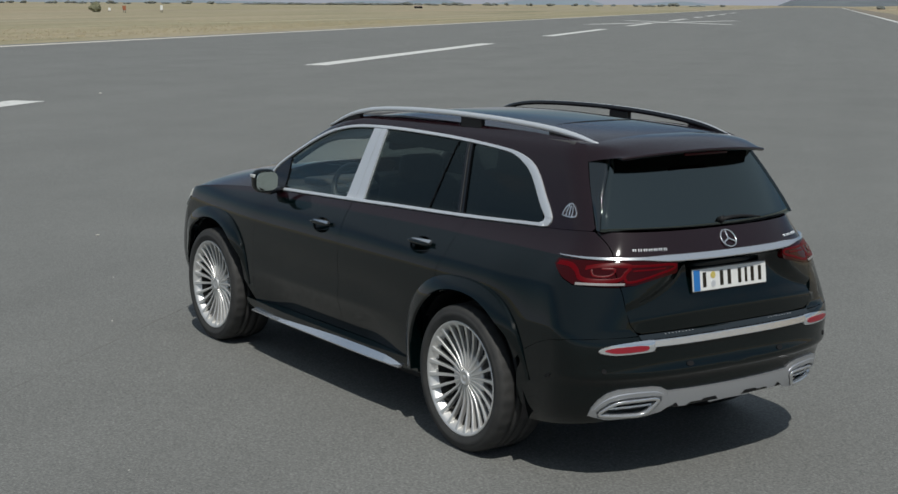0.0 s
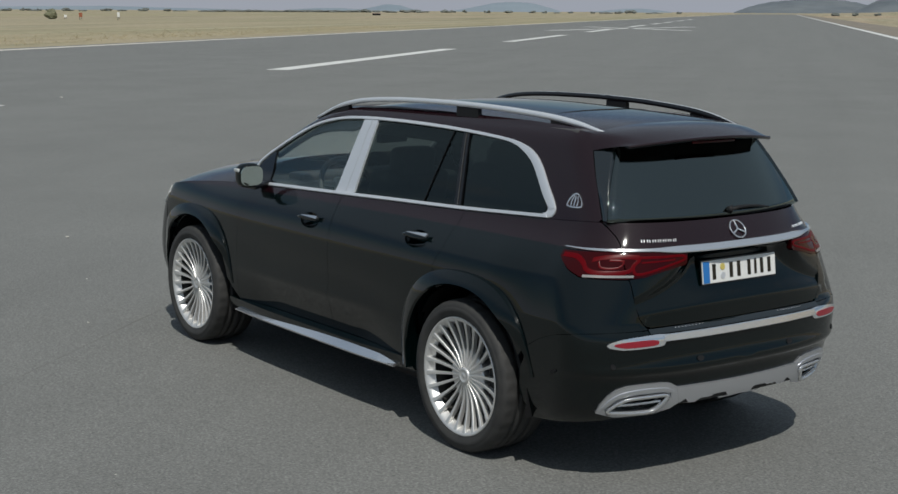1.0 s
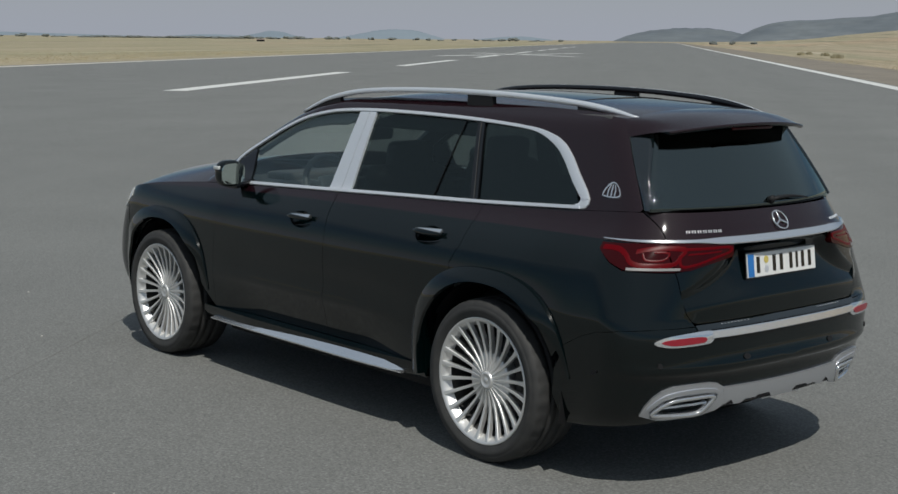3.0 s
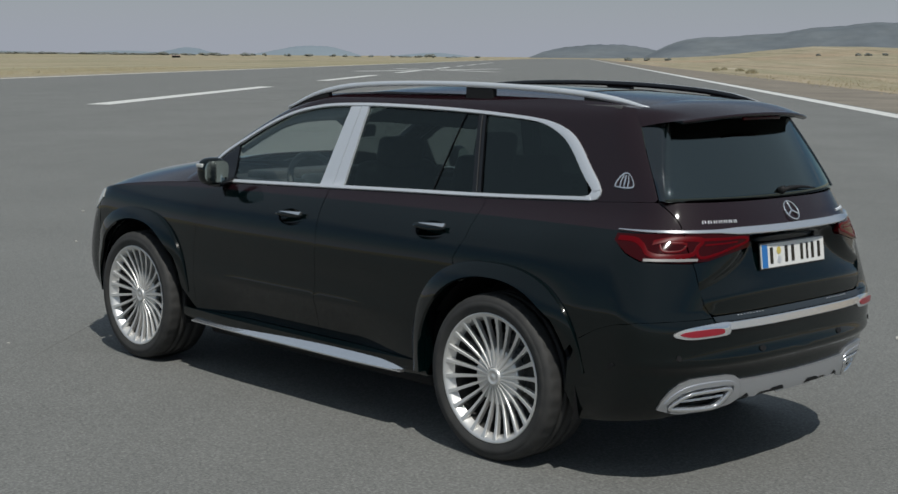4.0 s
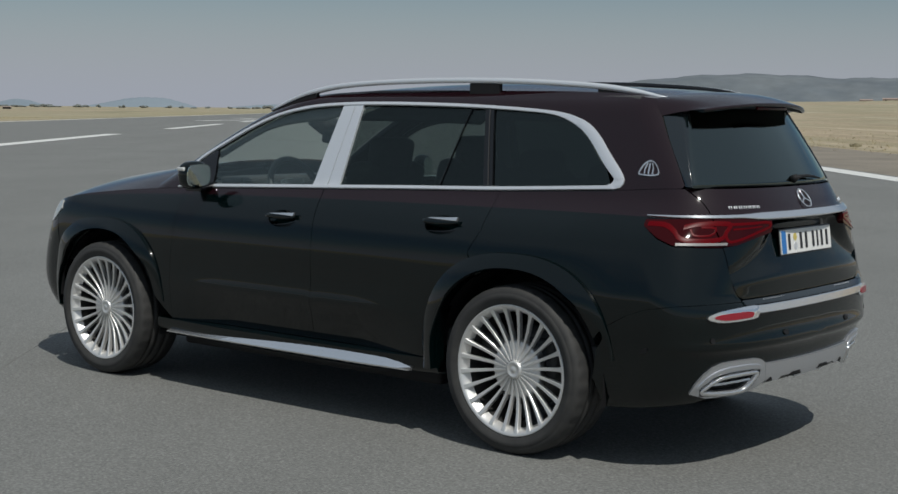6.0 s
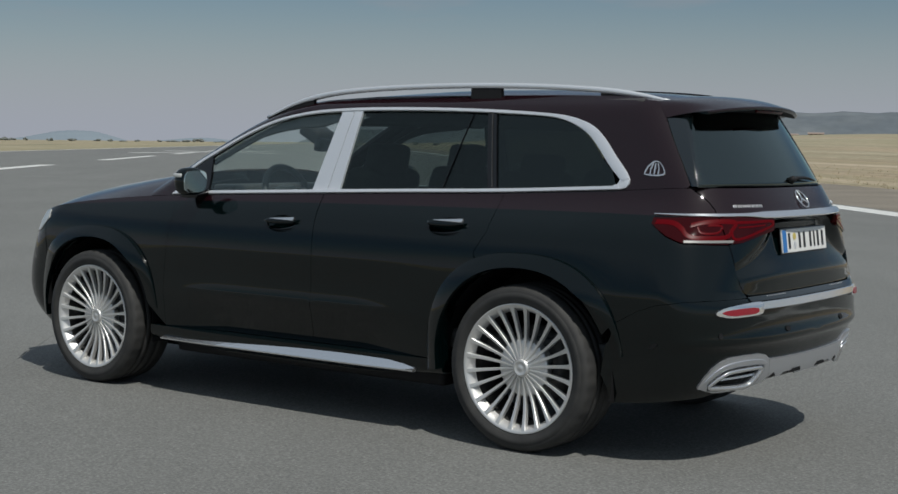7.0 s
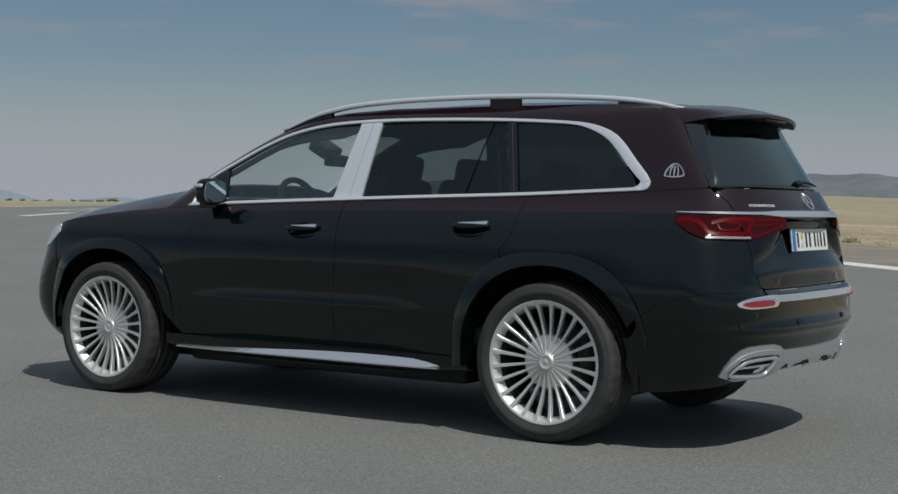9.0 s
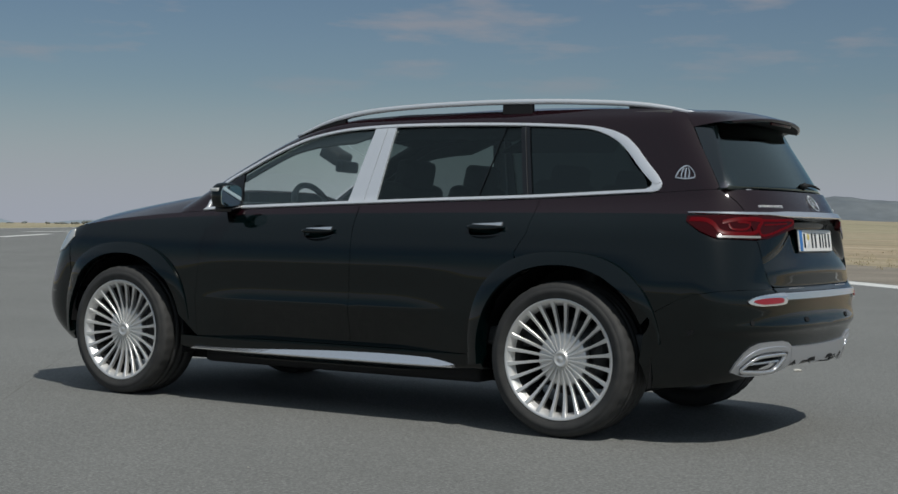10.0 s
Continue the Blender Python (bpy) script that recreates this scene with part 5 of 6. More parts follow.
# ---- small parts of the car ----
def block(sx, sy, sz, bevel=0.0, seg=2):
    bm = bmesh.new()
    bmesh.ops.create_cube(bm, size=1)
    bmesh.ops.scale(bm, vec=(sx, sy, sz), verts=bm.verts)
    if bevel:
        bmesh.ops.bevel(bm, geom=bm.edges[:], offset=bevel, segments=seg, affect="EDGES", profile=0.6)
    return bm


def moved(bm, m):
    bmesh.ops.transform(bm, matrix=m, verts=bm.verts)
    return bm


def tube(path, radius, sides=10, flat=1.0):
    """A tube along a list of points; radius: one, or one a point; flat: its height by its width."""
    bm, rings = bmesh.new(), []
    n = len(path)
    for i, p in enumerate(path):
        d = (Vector(path[min(i + 1, n - 1)]) - Vector(path[max(i - 1, 0)])).normalized()
        a = d.cross((0, 0, 1))
        a = a.normalized() if a.length > 1e-4 else Vector((1, 0, 0))
        b = a.cross(d).normalized()
        r = radius[i] if isinstance(radius, (list, tuple)) else radius
        rings.append([bm.verts.new(Vector(p) + a * r * math.cos(2 * math.pi * k / sides) + b * r * flat * math.sin(2 * math.pi * k / sides)) for k in range(sides)])
    for i in range(n - 1):
        for k in range(sides):
            bm.faces.new((rings[i][k], rings[i][(k + 1) % sides], rings[i + 1][(k + 1) % sides], rings[i + 1][k]))
    bm.faces.new(list(reversed(rings[0])))
    bm.faces.new(rings[-1])
    bmesh.ops.recalc_face_normals(bm, faces=bm.faces)
    return bm


def ring(radius, thick, n=32, sides=8):
    """A torus round the x axis."""
    bm, rows = bmesh.new(), []
    for i in range(n):
        a = 2 * math.pi * i / n
        rows.append([bm.verts.new((thick * math.sin(2 * math.pi * k / sides), (radius + thick * math.cos(2 * math.pi * k / sides)) * math.cos(a), (radius + thick * math.cos(2 * math.pi * k / sides)) * math.sin(a))) for k in range(sides)])
    for i in range(n):
        for k in range(sides):
            bm.faces.new((rows[i][k], rows[i][(k + 1) % sides], rows[(i + 1) % n][(k + 1) % sides], rows[(i + 1) % n][k]))
    bmesh.ops.recalc_face_normals(bm, faces=bm.faces)
    return bm


# roof rails
RAIL_Z = soft_curve([-0.44, -0.36, -0.28, -0.20, -0.10, 0.08, 0.30, 0.60, 0.90, 1.24, 1.59, 1.76, 1.92, 2.03, 2.10], [1.616, 1.650, 1.683, 1.711, 1.737, 1.766, 1.782, 1.792, 1.795, 1.790, 1.774, 1.761, 1.739, 1.714, 1.695], 0.035)
RAIL_Y = curve([-0.5, 0.0, 0.5, 1.0, 1.6, 2.1], [0.632, 0.600, 0.578, 0.556, 0.515, 0.472])
for sgn in (-1, 1):
    n, verts = 60, []
    for i in range(n + 1):
        x = -0.42 + 2.52 * i / n
        z, y = RAIL_Z(x), RAIL_Y(x)
        w = 0.0165 * min(0.45 + 0.55 * min(1, i / 8), 0.5 + 0.5 * min(1, (n - i) / 5))
        h = 0.028 * min(0.55 + 0.45 * min(1, i / 8), 0.45 + 0.55 * min(1, (n - i) / 5))
        for dy, dz in ((-w, -h), (-w, -h * 0.35), (-w * 0.55, 0), (w * 0.55, 0), (w, -h * 0.35), (w, -h)):
            verts.append((x, sgn * y + dy, z + dz))
    faces = [(i * 6 + j, i * 6 + (j + 1) % 6, i * 6 + 6 + (j + 1) % 6, i * 6 + 6 + j) for i in range(n) for j in range(6)]
    faces += [(5, 4, 3, 2, 1, 0), tuple(range(n * 6, n * 6 + 6))]
    inner_side = (3, 4) if sgn < 0 else (0, 1)
    kinds = [1 if (j in inner_side or j == 5) else 0 for i in range(n) for j in range(6)] + [0, 0]
    rail = mesh_object("roof_rail", verts, [tuple(reversed(f)) for f in faces], M_SATIN, car, "satin silver roof rail, black on its inner side", mats=[M_SATIN, M_GLOSSBLK], index=kinds)
    for x0, x1 in ((-0.347, -0.075), (0.985, 1.165), (1.735, 2.06)):
        verts = []
        for i in range(13):
            x = x0 + (x1 - x0) * i / 12
            z, y = RAIL_Z(x) - 0.014, RAIL_Y(x)
            foot = min(z - 0.004, roof_at(x, min(y / roof_half(x), 1.0)) - 0.012)
            slim = 0.45 + 0.55 * smoothstep(-0.42, -0.05, x) * (1 - 0.4 * smoothstep(1.9, 2.1, x))
            for dy, zz in ((-0.016 * slim, foot), (-0.013 * slim, z), (0.013 * slim, z), (0.016 * slim, foot)):
                verts.append((x, sgn * y + dy, zz))
        faces = [(i * 4 + j, i * 4 + 4 + j, i * 4 + 5 + j, i * 4 + j + 1) for i in range(12) for j in range(3)] + [(0, 1, 2, 3), (51, 50, 49, 48)]
        mesh_object("rail_foot", verts, faces, M_DARK, rail, "black foot of the roof rail", smooth=False)

# door mirrors: shell, glass, indicator strip, foot
for sgn in (-1, 1):
    c0 = Vector((-0.682, sgn * 0.992, 1.249))
    bm = bmesh.new()
    bmesh.ops.create_uvsphere(bm, u_segments=28, v_segments=18, radius=1)
    for v in bm.verts:
        p = v.co
        x, y, z = (math.copysign(abs(q) ** 0.72, q) for q in p)
        v.co = (x * (0.054 if x < 0 else 0.060), y * 0.074, z * 0.079)
        if v.co.x > 0.046:
            v.co.x = 0.046
        v.co.z += 0.010 * v.co.y * sgn * -4
        v.co.x += -0.25 * sgn * v.co.y - 0.02 * v.co.z
    shell = part("mirror", moved(bm, Matrix.Translation(c0)), M_BLACK, car, "door mirror with a gloss black shell")
    gl = bmesh.new()
    bmesh.ops.create_circle(gl, cap_ends=True, segments=32, radius=1)
    for v in gl.verts:
        v.co = Vector((0, math.copysign(abs(v.co.x) ** 0.6, v.co.x) * 0.066, math.copysign(abs(v.co.y) ** 0.6, v.co.y) * 0.062))
        v.co.x += -0.30 * sgn * v.co.y + 0.075 * v.co.z
        v.co.z += 0.010 * v.co.y * sgn * -4
    ex = bmesh.ops.extrude_face_region(gl, geom=gl.faces[:])
    for v in [g for g in ex["geom"] if isinstance(g, bmesh.types.BMVert)]:
        v.co.x -= 0.006
    bmesh.ops.recalc_face_normals(gl, faces=gl.faces)
    part("mirror_glass", moved(gl, Matrix.Translation(c0 + Vector((0.052, 0, 0)))), M_MIRROR, shell, "mirror glass", smooth=False)
    part("indicator_strip", moved(block(0.060, 0.020, 0.022, 0.006), Matrix.Translation(c0 + Vector((-0.020, sgn * 0.068, 0.034)))), M_LAMPWHITE, shell, "clear side indicator")
    part("mirror_foot", moved(block(0.13, 0.14, 0.030, 0.010), Matrix.Translation((-0.735, sgn * 0.885, 1.180)) @ pose(0, 0, 0, sgn * -12, 0, 0)), M_GLOSSBLK, shell, "black mirror foot")

# tail lamps, in the body and in the tailgate
body_lamp = [(2.208, 1.1215), (2.293, 1.072), (2.362, 1.043), (2.44, 1.037)]
for right in (False, True):
    lens = side(LOW, *dense(body_lamp, 0.03, False)) + rear(LOW, (0.675, 1.034), (0.668, 1.154)) + side(LOW, (2.42, 1.1535), (2.36, 1.153), (2.205, 1.148))
    lamp = panel("tail_lamp", LOW, lens, M_LAMP, car, right=right, off=0.006, grid=0.03, rim=0.02, label="dark red tail lamp in the wing")
    bead("light_guide", LOW, side(LOW, *flow([(2.225, 1.130), (2.30, 1.128), (2.345, 1.105), (2.375, 1.075), (2.42, 1.062), (2.49, 1.066), (2.497, 1.10), (2.492, 1.132), (2.42, 1.132), (2.375, 1.118)], 4)), 0.021, M_LAMPLIT, lamp, off=0.006, height=0.0012, right=right, label="bright red light guide")
    bead("light_guide", LOW, side(LOW, *flow([(2.40, 1.112), (2.42, 1.085), (2.465, 1.085), (2.468, 1.115), (2.43, 1.118)], 3)), 0.010, M_LAMPLIT, lamp, off=0.006, height=0.0012, right=right)
    bead("reversing_lamp", LOW, side(LOW, *[(2.372 + 0.140 * i / 8, 1.046) for i in range(9)]), 0.012, M_REVERSE, lamp, off=0.007, height=0.004, right=right, label="clear reversing lamp bar")
    gl = lamp_cut[:]
    inset = [(gl[0][0] + 0.002, 1.153), (gl[1][0] + 0.002, 1.036)] + gl[2:]
    lamp2 = panel("tailgate_lamp", LOW, inset, M_LAMP, gate, right=right, off=0.006, grid=0.03, rim=0.035, label="dark red tail lamp in the tailgate")
    bead("light_guide", LOW, rear(LOW, *flow([(0.635, 1.130), (0.50, 1.132), (0.400, 1.135), (0.392, 1.115), (0.47, 1.092), (0.58, 1.062), (0.640, 1.058), (0.640, 1.10)], 4)), 0.013, M_LAMPLIT, lamp2, off=0.006, height=0.0012, right=right, label="bright red light guide")
    bead("light_guide", LOW, rear(LOW, *flow([(0.60, 1.108), (0.52, 1.112), (0.44, 1.118)], 4)), 0.008, M_LAMPLIT, lamp2, off=0.006, height=0.0012, right=right)
    panel("headlamp", LOW, side(LOW, (-2.085, 1.035), (-2.075, 0.985), (-2.17, 0.905), (-2.36, 0.86), (-2.44, 0.90), (-2.42, 0.97), (-2.30, 1.0)), M_LAMPWHITE, car, right=right, off=0.006, rim=0.02, label="clear headlamp wrapping the front corner")
    # reflector in its bright surround
    out = side(LOW, (2.532, 0.722), (2.525, 0.733), (2.534, 0.746)) + rear(LOW, (0.74, 0.760), (0.62, 0.768), (0.535, 0.768), (0.520, 0.752), (0.530, 0.728), (0.548, 0.717), (0.62, 0.712), (0.74, 0.710))
    sur = panel("reflector_surround", LOW, flow(out + out[:1], 3)[:-1], M_CHROME, back, right=right, off=0.010, grid=0.03, rim=0.014, label="bright surround of the rear reflector")
    red = side(LOW, (2.546, 0.728), (2.541, 0.734), (2.548, 0.741)) + rear(LOW, (0.72, 0.747), (0.62, 0.750), (0.575, 0.746), (0.566, 0.738), (0.575, 0.726), (0.62, 0.721), (0.73, 0.719))
    panel("reflector", LOW, flow(red + red[:1], 3)[:-1], M_REFLECTOR, sur, right=right, off=0.013, grid=0.03, rim=0.004, label="red rear reflector")
    # exhaust surround, trim and slots
    sil = side(LOW, (2.428, 0.388), (2.455, 0.430), (2.488, 0.475), (2.518, 0.508)) + rear(LOW, (0.70, 0.526), (0.62, 0.531), (0.52, 0.531), (0.47, 0.522), (0.43, 0.500)) + rear(LOW, (0.40, 0.415), (0.44, 0.388), (0.52, 0.370), (0.68, 0.362)) + side(LOW, (2.462, 0.364))
    frame_line = rear(LOW, *flow([(0.735, 0.388), (0.65, 0.381), (0.56, 0.380), (0.520, 0.392), (0.495, 0.425), (0.478, 0.452), (0.49, 0.464), (0.54, 0.466), (0.66, 0.461), (0.705, 0.448), (0.738, 0.420), (0.750, 0.398), (0.735, 0.388)], 3)[:-1])

    ex = panel("exhaust_surround", LOW, sil, M_SKID, back, right=right, holes=[hole], off=0.012, grid=0.025, rim=0.03, label="silver exhaust surround")
    bead("tailpipe_trim", LOW, frame_line, 0.017, M_CHROME, ex, off=0.006, height=0.013, right=right, closed=True, label="chrome tailpipe trim")
    brow = rear(LOW, *flow([(0.778, 0.418), (0.752, 0.458), (0.710, 0.484), (0.64, 0.496), (0.55, 0.498), (0.485, 0.492), (0.450, 0.474)], 4))
    nb = len(brow)
    bead("exhaust_hood", LOW, brow, [0.006 + 0.019 * math.sin(math.pi * i / (nb - 1)) ** 0.6 for i in range(nb)], M_SKID, ex, off=0.010, height=0.006, right=right, label="raised silver hood over the tailpipe")
    panel("tailpipe_back", LOW, hole, M_SKID, ex, right=right, off=-0.004, rim=0.01, holes=[frame_line], label="silver recess round the tailpipe")
    panel("tailpipe", LOW, hole, M_DARK, ex, right=right, off=-0.040, rim=0.02, label="dark tailpipe opening")
    bead("tailpipe_bar", LOW, rear(LOW, *[(0.738 - 0.25 * i / 8, 0.418 + 0.012 * i / 8) for i in range(9)]), 0.012, M_CHROME, ex, off=-0.012, height=0.014, right=right, label="bar across the tailpipe")
    for y, z in ((0.785, 0.630), (0.32, 0.632)):
        dot = [(LOW.sy(y, z) + 0.013 * math.cos(2 * math.pi * i / 14), z + 0.013 * math.sin(2 * math.pi * i / 14)) for i in range(14)]
        panel("parking_sensor", LOW, dot, M_DARK, back, right=right, off=0.0055, grid=0.02, rim=0.004, label="round parking sensor")
    q = LOW.sx(2.28, 0.577)
    panel("parking_sensor", LOW, [(q + 0.013 * math.cos(2 * math.pi * i / 14), 0.577 + 0.013 * math.sin(2 * math.pi * i / 14)) for i in range(14)], M_DARK, back, right=right, off=0.0055, grid=0.02, rim=0.004, label="round parking sensor")
    # badge on the rear pillar, as a plain shape
    tri = flow([(2.089, 1.345), (2.139, 1.340), (2.189, 1.346), (2.180, 1.375), (2.154, 1.402), (2.126, 1.402), (2.100, 1.375), (2.089, 1.345)], 3)[:-1]
    bd = bead("pillar_badge", UP, side(UP, *tri), 0.007, M_CHROME, car, off=0.001, height=0.004, right=right, closed=True, label="small silver badge of rounded triangle shape")
    for xx in (2.118, 2.139, 2.160):
        bead("badge_bar", UP, side(UP, (xx, 1.345), (xx, 1.37), (2.139 + (xx - 2.139) * 0.55, 1.396)), 0.006, M_CHROME, bd, off=0.001, height=0.003, right=right)

# bright strips across the tail
strip_line = side(LOW, *[(2.205 + 0.30 * i / 12, 1.1605) for i in range(13)]) + [(LOW.sx(2.505, 1.1605) + (C - LOW.sx(2.505, 1.1605)) * i / 20, 1.1605) for i in range(1, 21)]
bead("tail_strip", LOW, strip_line, [0.004 + 0.009 * min(1, i / 9) + 0.015 * smoothstep(12, 20, i) for i in range(33)], M_CHROME, gate, off=0.006, height=0.008, both=True, label="chrome strip across the tail")
sb = [(LOW.sy(0.535 - 0.535 * i / 20, 0.752), 0.752) for i in range(21)]
bead("bumper_strip", LOW, sb, [0.030] * 21, M_CHROME, back, off=0.008, height=0.008, both=True, label="chrome strip along the top of the bumper")
skid = rear(LOW, (0.435, 0.4985)) + [(C, 0.492), (C, 0.405)] + rear(LOW, (0.14, 0.400), (0.16, 0.420), (0.27, 0.422), (0.30, 0.405), (0.40, 0.412))
panel("skid_plate", LOW, skid, M_SKID, back, both=True, off=0.014, grid=0.03, rim=0.03, label="brushed silver skid plate")
for right in (False, True):
    for y0, y1 in ((0.085, 0.215), (0.345, 0.400)):
        dark = rear(LOW, (y1, 0.413), (y1 - 0.03, 0.429), (y0 + 0.02, 0.430), (y0, 0.411))
        panel("skid_recess", LOW, dark, M_DARK, back, right=right, off=0.0165, grid=0.03, rim=0.02, label="dark recess in the skid plate's lower edge")
panel("bumper_step", LOW, rear(LOW, (0.60, 0.772)) + [(C, 0.772), (C, 0.792)] + rear(LOW, (0.60, 0.792)), M_FIN, back, both=True, off=0.006, grid=0.04, label="ribbed black loading step")

# step ribs in a pale material that paints the short highlights on them
for sgn in (-1, 1):
    for k in range(9):
        y = 0.27 + 0.022 * k
        p = LOW.point(LOW.sy(y, 0.789), 0.789, 0.006)
        part("step_rib", moved(block(0.018, 0.005, 0.006, 0.001, 1), Matrix.Translation((p.x - 0.002, sgn * y, 0.7905))), M_RIB_GLINT, back, "small rib on the loading step, pale to paint its highlight", smooth=False)

# tailgate furniture: badge, lettering bars, plate, wiper, third brake light
bd = part("tail_badge", moved(ring(0.049, 0.0036), pose(2.570, 0, 1.230, 0, -36, 0)), M_CHROME, gate, "round chrome badge")
for deg in (90, 210, 330):
    part("badge_bar", moved(block(0.005, 0.046, 0.008, 0.002), pose(2.570, 0, 1.230, 0, -36, 0) @ pose(0, 0, 0, deg, 0, 0) @ Matrix.Translation((0, 0.023, 0))), M_CHROME, bd)
for k in range(14):
    y, z = -0.566 + 0.0255 * (k // 2) + 0.011 * (k % 2), 1.2035
    xx = LOW.raw(LOW.sy(y, z), z)
    nrm = (LOW.point(LOW.sy(y, z), z, 0.01) - xx).normalized()
    part("letter_bar", moved(block(0.003, 0.0042, 0.015, 0.001), Matrix.Translation(xx + nrm * 0.002) @ nrm.to_track_quat("X", "Z").to_matrix().to_4x4()), M_SATIN, gate, "thin silver lettering bar")
for k, (dy, w) in enumerate(((0, 0.022), (0.028, 0.018), (0.052, 0.02), (0.085, 0.018), (0.108, 0.018), (0.131, 0.018))):
    y, z = 0.455 + dy, 1.199
    xx = LOW.raw(LOW.sy(y, z), z)
    p = Vector((xx.x, -xx.y, z))
    part("letter_bar", moved(block(0.004, w * 0.8, 0.013, 0.001), Matrix.Translation(p + Vector((0.003, 0, 0.001))) @ pose(0, 0, 0, 0, -36, 12)), M_SATIN, gate, "chrome lettering bar")
PX, PZ = 2.582, 1.032
plate_pose = pose(PX, 0.008, PZ, 0, -7, 0)
pl = part("number_plate", moved(block(0.010, 0.52, 0.112, 0.003), plate_pose), M_WHITE, gate, "white number plate with a blue end band", smooth=False)
part("plate_band", moved(block(0.004, 0.044, 0.106, 0.001), plate_pose @ Matrix.Translation((0.0046, -0.235, 0))), M_BLUE, pl, "blue band of the plate", smooth=False)
part("plate_rim", moved(block(0.006, 0.532, 0.124, 0.003), plate_pose @ Matrix.Translation((-0.005, 0, 0))), M_GLOSSBLK, pl, "black plate holder", smooth=False)
for y, w in ((-0.182, 0.042), (-0.062, 0.042), (-0.008, 0.042), (0.066, 0.040), (0.112, 0.030), (0.158, 0.040), (0.212, 0.040)):
    part("plate_bar", moved(block(0.003, w * 0.56, 0.076, 0.001), plate_pose @ Matrix.Translation((0.0058, y, 0))), M_GLOSSBLK, pl, "dark bar on the plate", smooth=False)
for z in (0.020, -0.022):
    cn = bmesh.new()
    bmesh.ops.create_cone(cn, cap_ends=True, segments=20, radius1=0.017, radius2=0.017, depth=0.003)
    part("plate_seal", moved(cn, plate_pose @ Matrix.Translation((0.0058, -0.122, z)) @ pose(0, 0, 0, 0, 90, 0)), M_YELLOW if z > 0 else M_SATIN, pl, "round seal on the plate", smooth=False)
WIPER = [glass_point(y, z, 0.016) + Vector((0, 0, 0.010)) for y, z in ((0.0, 1.312), (0.06, 1.318), (0.14, 1.318), (0.215, 1.312), (0.29, 1.302))]
wp = part("rear_wiper", tube(WIPER, [0.015, 0.013, 0.011, 0.009, 0.005], 10, 0.7), M_DARK, gate, "black rear wiper")
cp = bmesh.new()
bmesh.ops.create_cone(cp, cap_ends=True, segments=20, radius1=0.020, radius2=0.014, depth=0.028)
part("wiper_cap", moved(cp, Matrix.Translation(WIPER[0] - Vector((0.004, 0, 0))) @ pose(0, 0, 0, 0, 60, 0)), M_DARK, wp)
part("brake_light", moved(block(0.012, 0.30, 0.014, 0.003), pose(2.386, 0, 1.650, 0, 25, 0)), M_LAMP, car, "red third brake light in the spoiler")
part("bonnet_ornament", moved(ring(0.030, 0.003, 20, 6), pose(-2.47, 0, 1.112, 0, 0, 0)), M_CHROME, car, "small upright chrome ring on the bonnet")

# underbody and cabin
part("underbody", moved(block(4.15, 1.32, 0.20, 0.03), Matrix.Translation((-0.15, 0, 0.33))), M_DARK, car, "dark underbody")
part("sill_floor", moved(block(2.0, 1.60, 0.13, 0.03), Matrix.Translation((0.0, 0, 0.295))), M_DARK, car, "dark underbody between the wheels")
panel("rear_inner_shell", LOW, outline(LOW, (1.90, 1.15), (2.0, 0.60), (2.2, 0.45), (2.36, 0.45), (2.36, 1.15))[:-1] + [(C, 0.45), (C, 1.15)], M_DARK, car, both=True, off=-0.10, grid=0.10, rim=0.01, label="dark shell behind the rear panels")
# hidden block, added to keep sun from leaking into the shadow below
part("rear_light_block", moved(block(0.43, 1.56, 0.07, 0.02), Matrix.Translation((2.215, 0, 0.465))), M_DARK, car, "unseen dark block added behind the rear bumper to stop sunlight")
part("front_valance", moved(block(0.22, 1.30, 0.14, 0.04), Matrix.Translation((-2.10, 0, 0.43))), M_DARK, car, "dark valance behind the front bumper")
part("cabin_floor", moved(block(3.3, 1.70, 0.10, 0.02), Matrix.Translation((0.65, 0, 0.50))), M_CABIN, car, "dark cabin floor")
part("bulkhead", moved(block(0.06, 1.60, 0.62, 0.02), Matrix.Translation((-1.12, 0, 0.80))), M_DARK, car, "dark bulkhead")
part("boot_wall", moved(block(0.10, 1.10, 0.70, 0.04), Matrix.Translation((2.30, 0, 0.85))), M_DARK, car, "dark boot lining")
for right in (False, True):
    panel("door_lining", LOW, side(LOW, (-0.98, 0.45), (1.06, 0.45), (1.10, 0.92), (2.05, 0.95), (2.15, 1.235), (1.3, 1.225), (0.1, 1.19), (-0.95, 1.15)), M_CABIN, car, right=right, off=-0.06, grid=0.10, rim=0.03, label="dark door lining")
bm = moved(block(0.52, 1.44, 0.20, 0.06, 3), Matrix.Translation((-0.98, 0, 1.075)))
part("dashboard", bm, M_CABIN, car, "dark leather dashboard")
part("instrument_hood", moved(block(0.20, 0.86, 0.07, 0.03, 3), Matrix.Translation((-0.86, -0.12, 1.185))), M_CABIN, car, "black screen hood on the dashboard")
st = part("steering_wheel", moved(ring(0.183, 0.019, 40, 10), pose(-0.485, -0.385, 1.160, 0, -22, 0)), M_CABIN, car, "dark steering wheel rim")
part("steering_boss", moved(block(0.06, 0.16, 0.12, 0.03, 3), pose(-0.495, -0.385, 1.160, 0, -22, 0)), M_CREAM, st, "pale steering wheel hub")
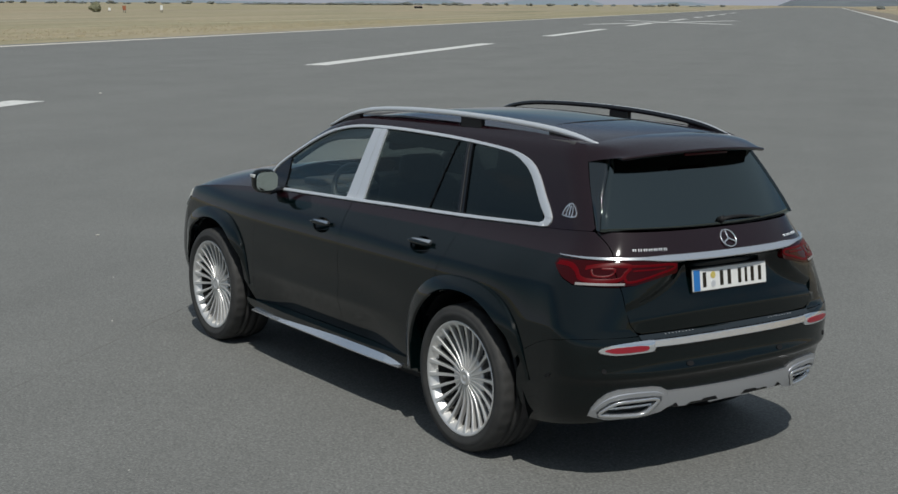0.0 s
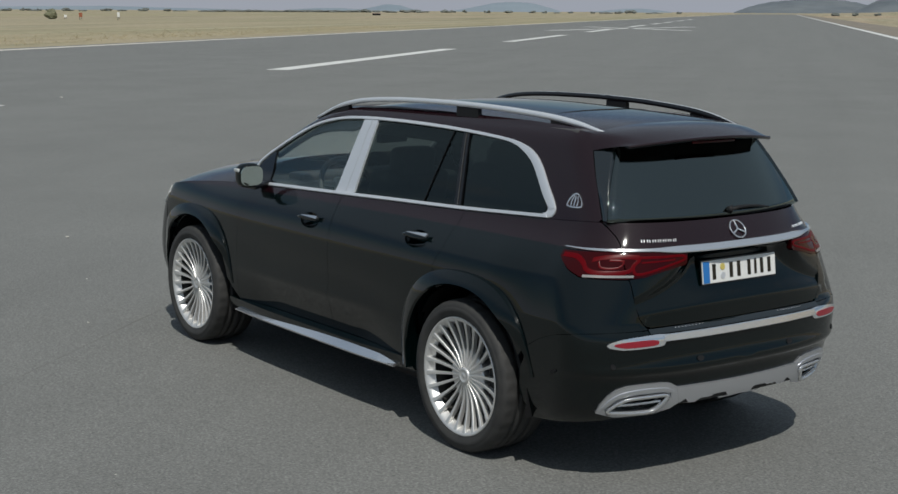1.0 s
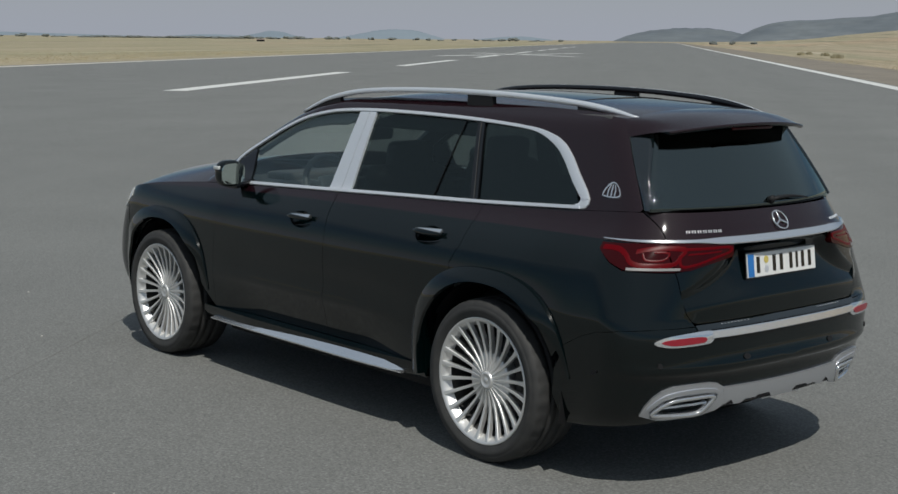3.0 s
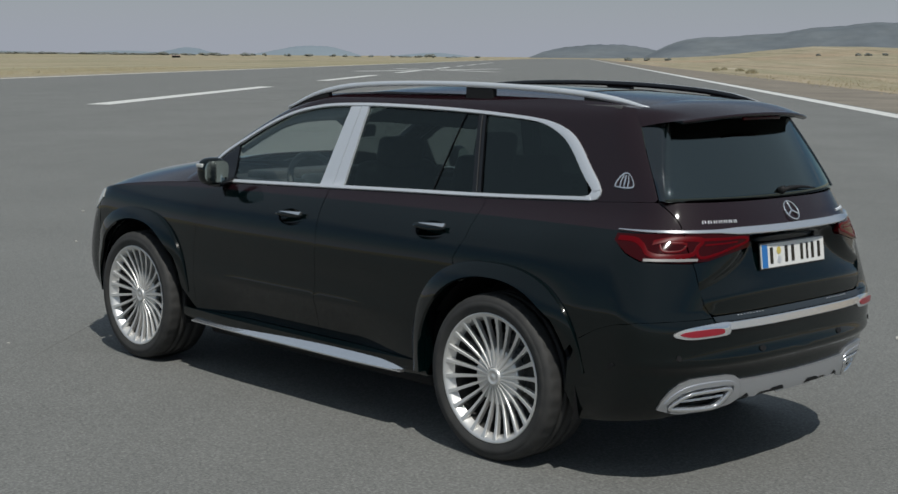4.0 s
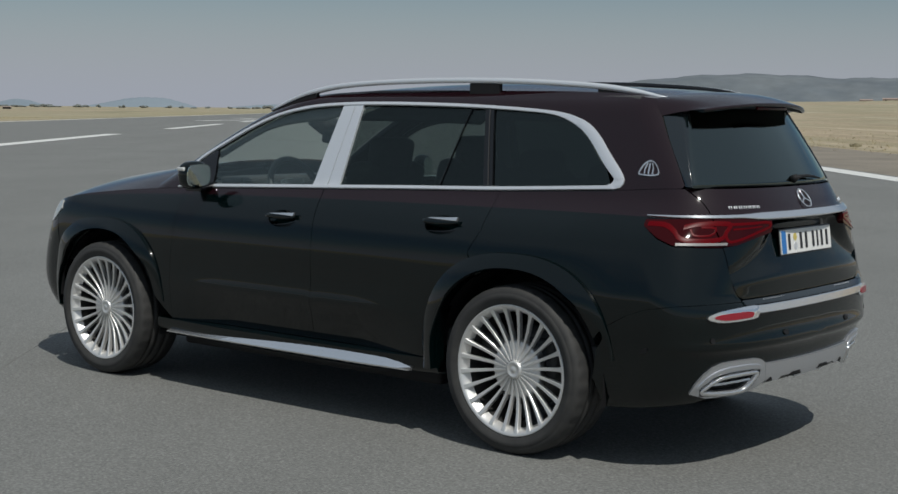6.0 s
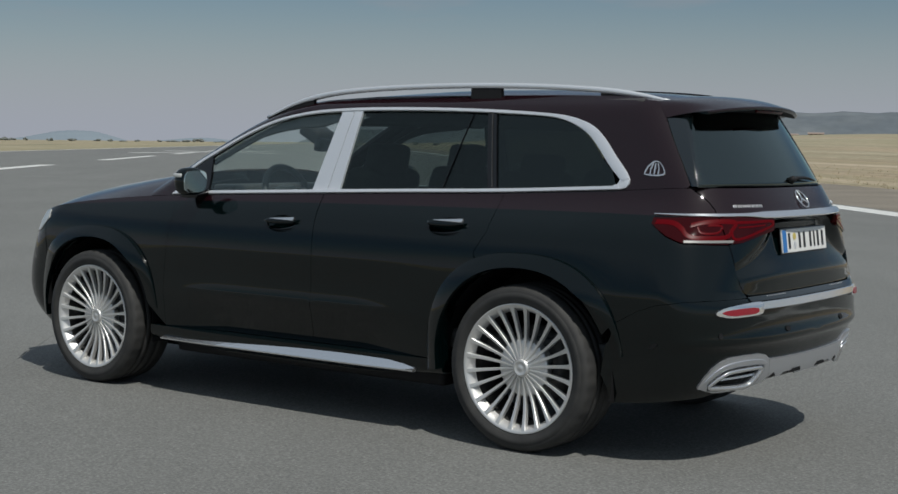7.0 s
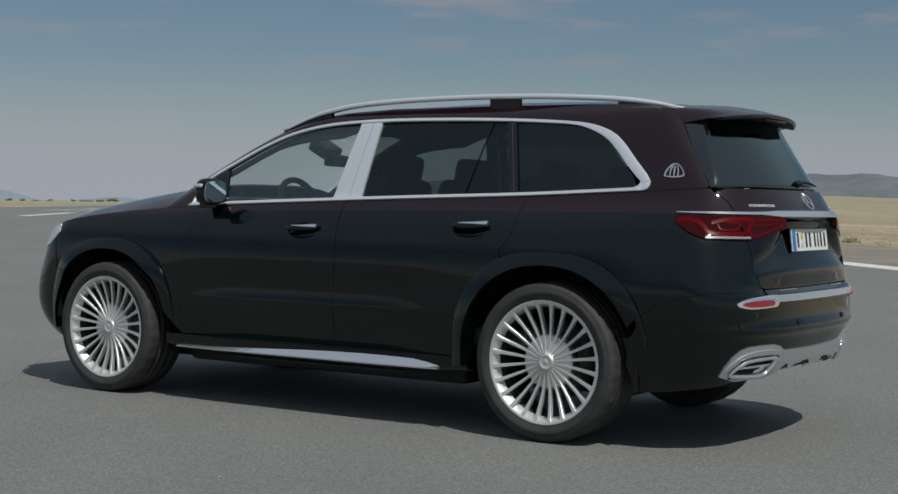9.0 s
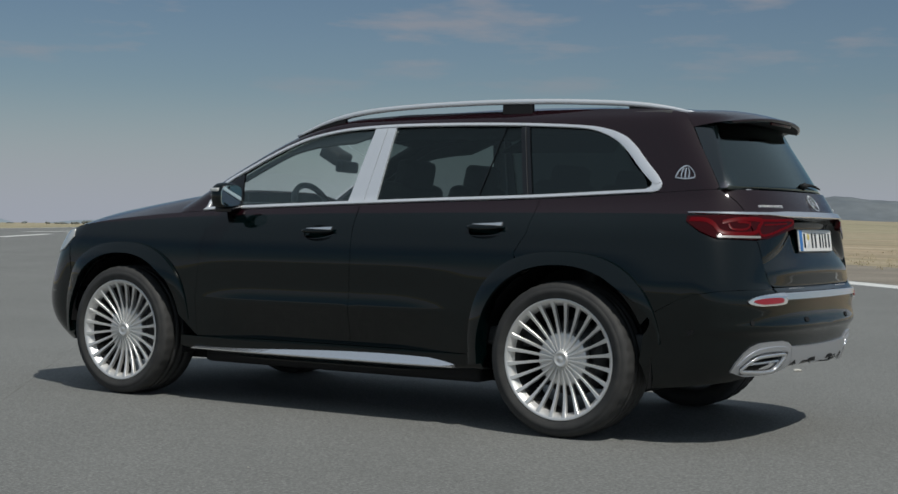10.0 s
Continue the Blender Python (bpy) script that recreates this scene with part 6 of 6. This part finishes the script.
for a in (10, 170, 270):
    part("steering_spoke", moved(block(0.02, 0.17, 0.035, 0.008), pose(-0.488, -0.385, 1.160, 0, -22, 0) @ pose(0, 0, 0, a, 0, 0) @ Matrix.Translation((0, 0.10, 0))), M_CREAM if a != 270 else M_CABIN, st)
rv = part("inside_mirror", moved(block(0.05, 0.26, 0.075, 0.018, 3), pose(-0.52, 0.0, 1.460, 0, 8, 12)), M_DARK, car, "black inside mirror")
part("mirror_stem", moved(block(0.16, 0.16, 0.09, 0.025, 2), pose(-0.61, 0, 1.535, 0, 28, 0)), M_DARK, rv)


def make_seat(x, y, top):
    seat = new("seat")
    seat.parent = car
    tagged(seat, "dark leather car seat with a headrest")
    part("cushion", moved(block(0.54, 0.54, 0.18, 0.06, 3), pose(x - 0.22, y, 0.76, 0, -4, 0)), M_CABIN, seat)
    part("backrest", moved(block(0.16, 0.53, 0.66, 0.07, 3), pose(x + 0.07, y, 1.02, 0, 16, 0)), M_CABIN, seat)
    part("headrest", moved(block(0.12, 0.29, 0.20, 0.05, 3), pose(x + 0.17, y, top - 0.10, 0, 12, 0)), M_CABIN, seat)
    for dy in (-0.06, 0.06):
        part("headrest_post", tube([(x + 0.15, y + dy, top - 0.30), (x + 0.17, y + dy, top - 0.16)], 0.007), M_CHROME, seat)


for x, y, top in ((0.10, -0.38, 1.475), (0.10, 0.38, 1.475), (1.15, -0.40, 1.43), (1.15, 0.40, 1.43)):
    make_seat(x, y, top)
part("centre_console", moved(block(1.0, 0.26, 0.30, 0.05, 2), Matrix.Translation((-0.25, 0, 0.82))), M_CABIN, car, "dark centre console")
part("roof_lining", moved(block(2.2, 1.12, 0.03, 0.012), Matrix.Translation((0.90, 0, 1.690))), M_LINING, car, "pale roof lining")
part("rear_console", moved(block(0.6, 0.30, 0.36, 0.05, 2), Matrix.Translation((1.05, 0, 0.82))), M_CABIN, car, "dark console between the rear seats")
part("rear_bench_wall", moved(block(0.10, 1.36, 0.62, 0.05, 2), pose(1.62, 0, 0.98, 0, 12, 0)), M_CABIN, car, "dark wall behind the rear seats")
